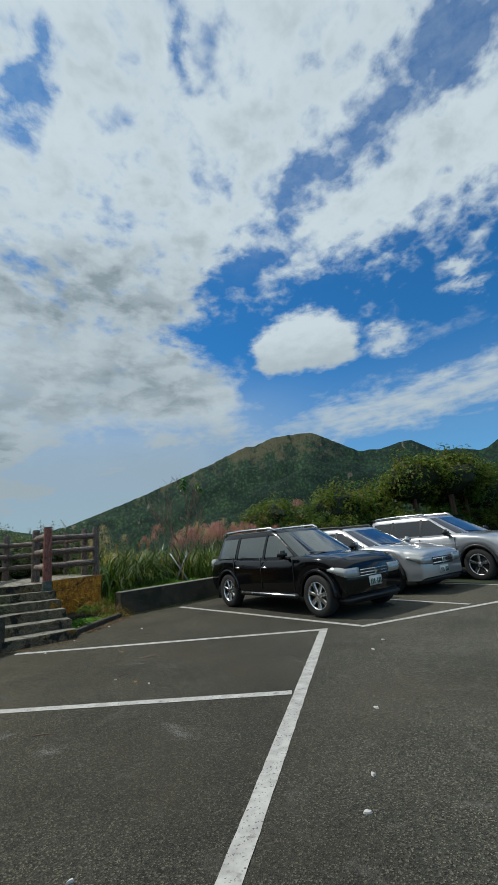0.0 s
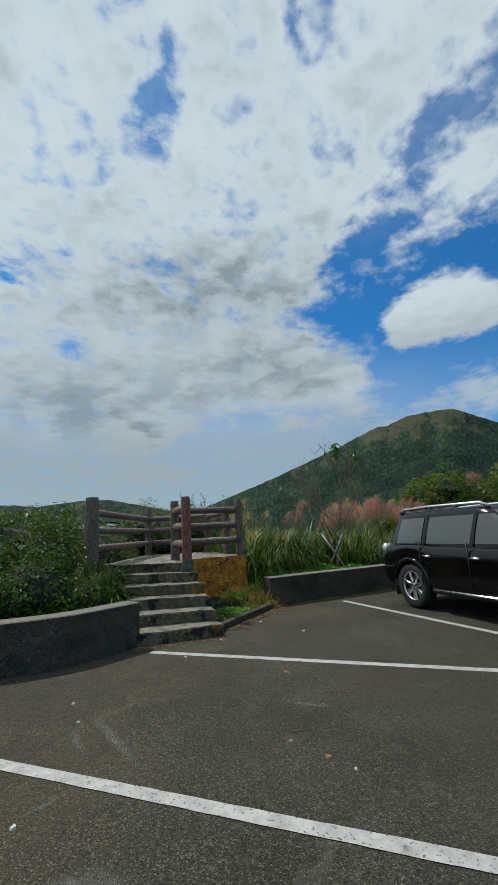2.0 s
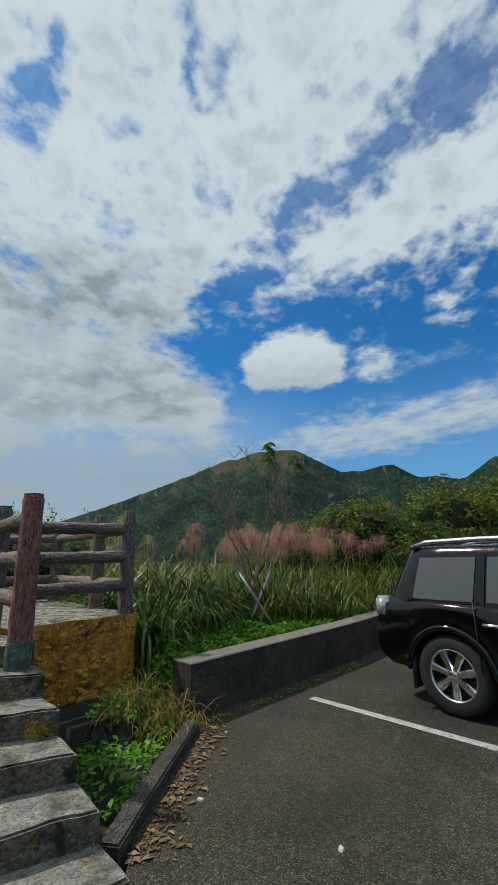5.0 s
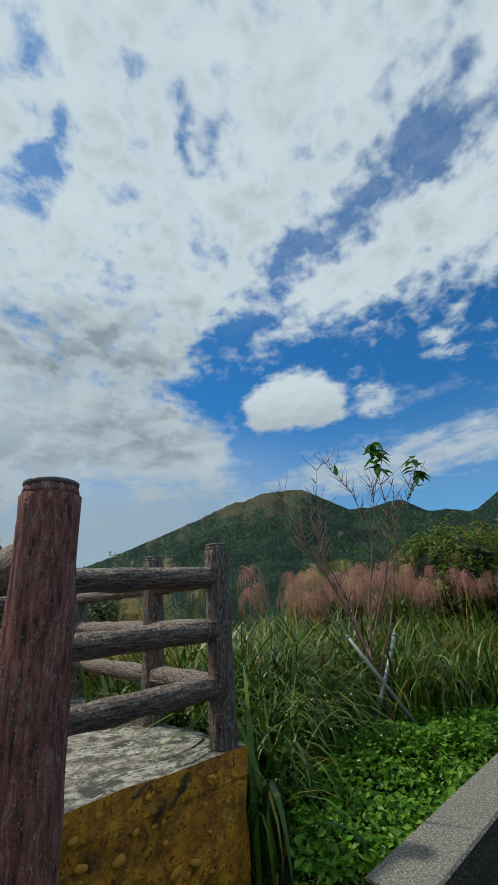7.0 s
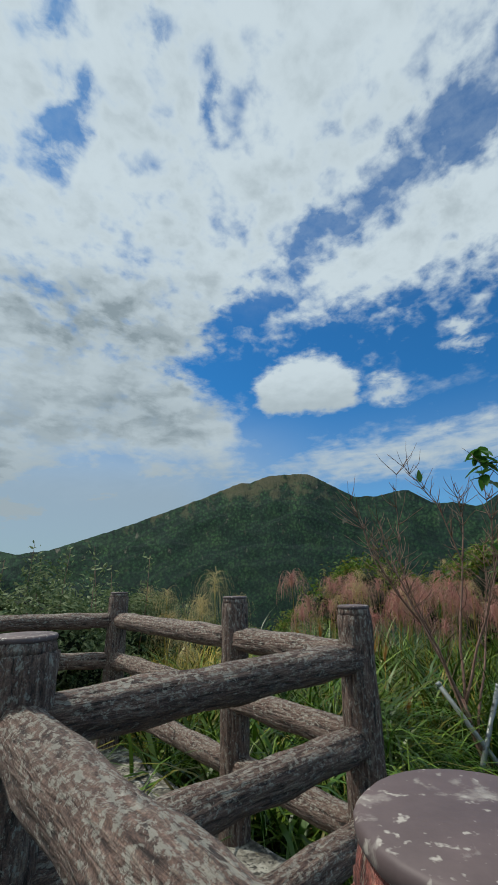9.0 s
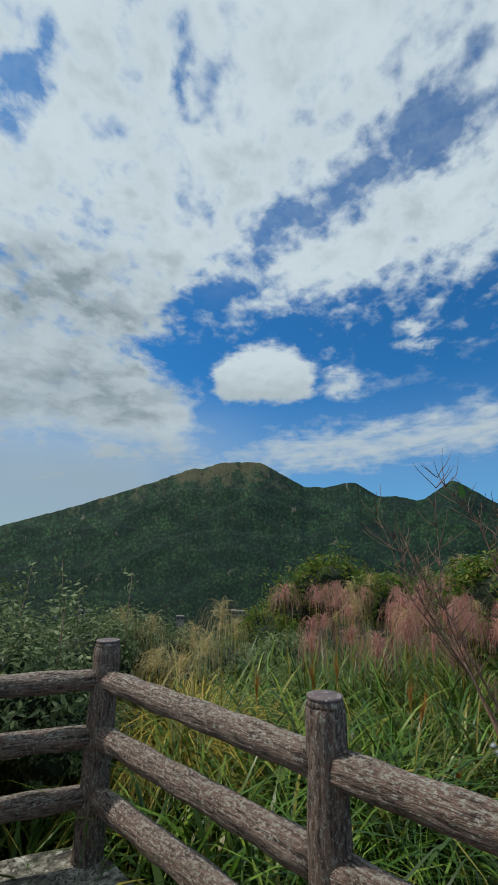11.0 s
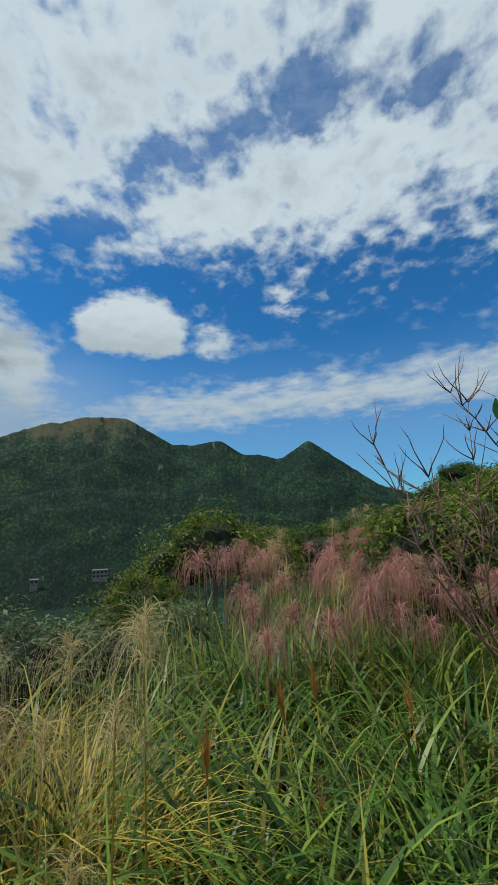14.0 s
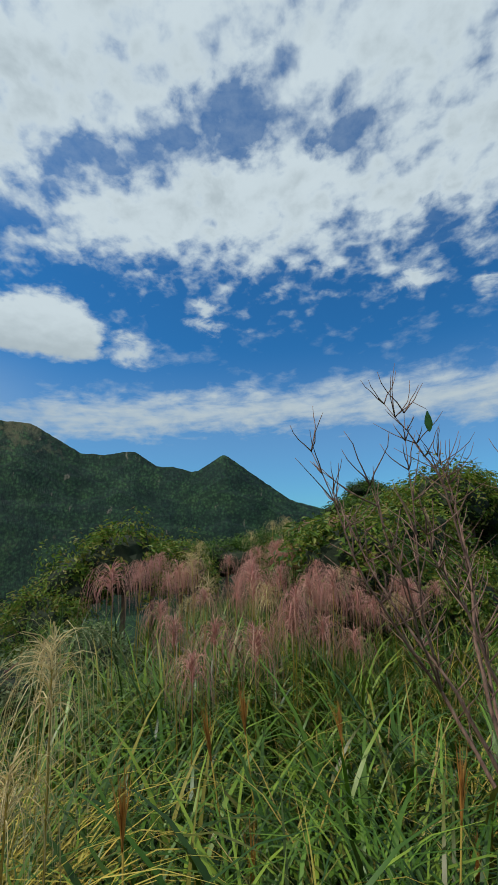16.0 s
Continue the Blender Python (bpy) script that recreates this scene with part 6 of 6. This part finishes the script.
def build_sprigs():
    """Thin leafy shoots above the pale shrubs."""
    rng = random.Random(4)
    for i, (x, y, z) in enumerate(((-5.9, 13.6, 2.55), (-5.4, 13.7, 2.45), (-6.3, 13.2, 2.5), (-6.9, 13.6, 2.6), (-5.75, 12.9, 2.3), (-7.5, 12.6, 2.5), (-7.2, 14.6, 2.5), (-6.6, 12.5, 2.35), (-6.0, 14.3, 2.35), (-8.2, 13.8, 2.6))):
        root = thing("sprig", "thin shoot with small pale leaves", "plant", "pale sprigs", at=(x, y, 1.2))
        top = Vector((rng.uniform(-0.15, 0.25), rng.uniform(-0.15, 0.15), z - 1.2))
        part("stem", tube([(0, 0, 0), top * 0.5 + Vector((0.03, 0, 0)), top], [0.008, 0.006, 0.002], 5), M["bark"], root)
        verts, faces = [], []
        for k in range(60):
            p = top * (0.25 + 0.75 * k / 60) + Vector((rng.gauss(0, 0.05), rng.gauss(0, 0.05), rng.gauss(0, 0.02)))
            s = rng.uniform(0.020, 0.042)
            d = Vector((rng.gauss(0, 1), rng.gauss(0, 1), rng.uniform(0, 1.2))).normalized()
            w = d.orthogonal().normalized() * s * 0.4
            b = len(verts)
            verts += [tuple(p), tuple(p + d * s + w), tuple(p + d * s * 2), tuple(p + d * s - w)]
            faces += [(b, b + 1, b + 2), (b, b + 2, b + 3)]
        raw("foliage", verts, faces, M["leaf_pale"], root)


build_sprigs()


# ---------- valley houses ----------
def far_house(x, y, z, w, d, h, turn, rows, cols):
    root = thing("far_house", "pale flat-roofed building among trees in the valley", "house", "valley houses", at=(x, y, z), turn=turn)
    part("wall", box(0, 0, h / 2 - 3, w, d, h + 6, 0.05), M["house"], root, smooth_faces=False)
    part("roof", box(0, 0, h + 0.2, w + 0.8, d + 0.8, 0.5, 0.05), M["house_roof"], root, smooth_faces=False)
    for r in range(rows):
        for c in range(cols):
            part("window", box(-w / 2 + w * (c + 0.5) / cols, -d / 2 - 0.04, h * (r + 0.55) / rows, w / cols * 0.55, 0.12, h / rows * 0.5), M["pane"], root, smooth_faces=False)


for az, el, dist, w, h, rows, cols in ((3.2, -5.9, 412, 13, 6.5, 2, 4), (-4.0, -6.3, 405, 6, 3, 1, 2), (-15.5, -5.6, 410, 9, 4, 1, 3), (-18.0, -5.2, 420, 8, 3, 1, 2)):
    far_house(-4.6 + dist * math.sin(radians(az)), 10.5 + dist * math.cos(radians(az)), 2.5 + dist * math.tan(radians(el)) - h * 0.5, w, 8, h, -az, rows, cols)


# ---------- small bits on the asphalt ----------
def chip(x, y, s, mat, label, cat, seed):
    rng = random.Random(seed)
    bm = bmesh.new()
    n = 7
    lo = [bm.verts.new((s * rng.uniform(0.6, 1.2) * math.cos(6.283 * k / n), s * rng.uniform(0.35, 0.8) * math.sin(6.283 * k / n), 0)) for k in range(n)]
    f = bm.faces.new(lo)
    r = bmesh.ops.extrude_face_region(bm, geom=[f])
    for v in r["geom"]:
        if isinstance(v, bmesh.types.BMVert):
            v.co = Vector((v.co.x * 0.8, v.co.y * 0.8, rng.uniform(0.006, 0.012)))
    bmesh.ops.recalc_face_normals(bm, faces=bm.faces)
    ob = mesh_ob("paint_chip" if mat is M["chip"] else "dead_leaf", bm, mat, smooth_faces=False)
    ob.matrix_world = pose(x, y, 0.0, 0, 0, rng.uniform(0, 180))
    tagged(ob, label, cat, "bits on the asphalt")


for i, (x, y, s) in enumerate(((1.68, 3.43, 0.035), (1.46, 2.49, 0.035), (1.36, 2.15, 0.03), (2.22, 5.55, 0.04), (2.01, 5.14, 0.04), (0.03, 1.8, 0.025), (-2.83, 4.88, 0.028), (-2.51, 4.59, 0.03), (-0.88, 4.70, 0.022), (-0.44, 4.47, 0.018), (-1.94, 3.54, 0.03), (-2.34, 8.18, 0.04), (-1.55, 7.69, 0.04), (-2.48, 7.08, 0.045), (-2.56, 6.30, 0.035))):
    chip(x, y, s * 0.75, M["chip"], "small pale chip lying on the asphalt", "chip", i)
for i, (x, y, s) in enumerate(((-0.61, 4.56, 0.03), (-1.30, 6.01, 0.04))):
    chip(x, y, s, M["litter"], "curled brown dead leaf on the asphalt", "leaf", 50 + i)
for i, (x, y, a, s) in enumerate(((-0.95, 3.35, 5, 0.16), (-0.75, 5.6, 0, 0.2), (-0.85, 4.85, 30, 0.12), (-2.3, 6.9, 40, 0.2))):
    tw = thing("twig", "thin dry stick lying on the asphalt", "stick", "sticks on the asphalt", at=(x, y, 0.006), turn=a)
    part("stick", tube([(-s / 2, 0, 0.0), (0, s * 0.04, 0.003), (s / 2, 0, 0.0)], [0.003, 0.0035, 0.002], 6), M["bark"], tw)


def scuff_mat():
    m, nt, b = nodes_of("dust_scuff")
    n = tex(nt, "noise", 14.0, 5, 0.7)
    b.inputs["Base Color"].default_value = (0.16, 0.155, 0.14, 1)
    b.inputs["Roughness"].default_value = 0.95
    # thins out towards its rim
    tc, mp, r = nt.nodes.new("ShaderNodeTexCoord"), nt.nodes.new("ShaderNodeMapping"), nt.nodes.new("ShaderNodeVectorMath")
    mp.inputs["Location"].default_value, mp.inputs["Scale"].default_value = (-1.0, -1.0, 0.0), (2.0, 2.0, 0.0)
    r.operation = "LENGTH"
    nt.links.new(tc.outputs["Generated"], mp.inputs[0])
    nt.links.new(mp.outputs[0], r.inputs[0])
    rim = ramp(nt, r.outputs["Value"], [(0.15, (1, 1, 1)), (0.95, (0, 0, 0))])
    nt.links.new(blend(nt, 1.0, rim, ramp(nt, n, [(0.36, (0.05, 0.05, 0.05)), (0.66, (0.85, 0.85, 0.85))]), "MULTIPLY"), b.inputs["Alpha"])
    return m


M["scuff"] = scuff_mat()
for i, (x, y, ln, wd, a) in enumerate(((-2.1, 4.46, 1.35, 0.10, -34), (-2.3, 4.35, 0.5, 0.08, -38), (-1.93, 3.72, 0.36, 0.05, 74), (-0.75, 3.05, 0.30, 0.20, 10), (-1.35, 3.35, 0.45, 0.22, 25), (0.15, 3.25, 0.65, 0.16, -48), (-1.5, 2.55, 0.7, 0.16, -58), (-1.15, 2.2, 0.6, 0.3, 20), (-1.2, 7.2, 0.5, 0.06, 5), (-0.9, 5.3, 0.5, 0.1, 0))):
    bm = bmesh.new()
    ring = [bm.verts.new((ln / 2 * math.cos(k * 0.3142) * (1 + 0.2 * noise.noise((k, i, 1))), wd / 2 * math.sin(k * 0.3142) * (1 + 0.3 * noise.noise((k, i, 7))), 0)) for k in range(20)]
    bm.faces.new(ring)
    ob = mesh_ob("scuff_mark", bm, M["scuff"], smooth_faces=False)
    ob.matrix_world = pose(x, y, 0.003, 0, 0, a)
    tagged(ob, "pale dusty tyre scuff on the asphalt", "scuff", kind="structure")
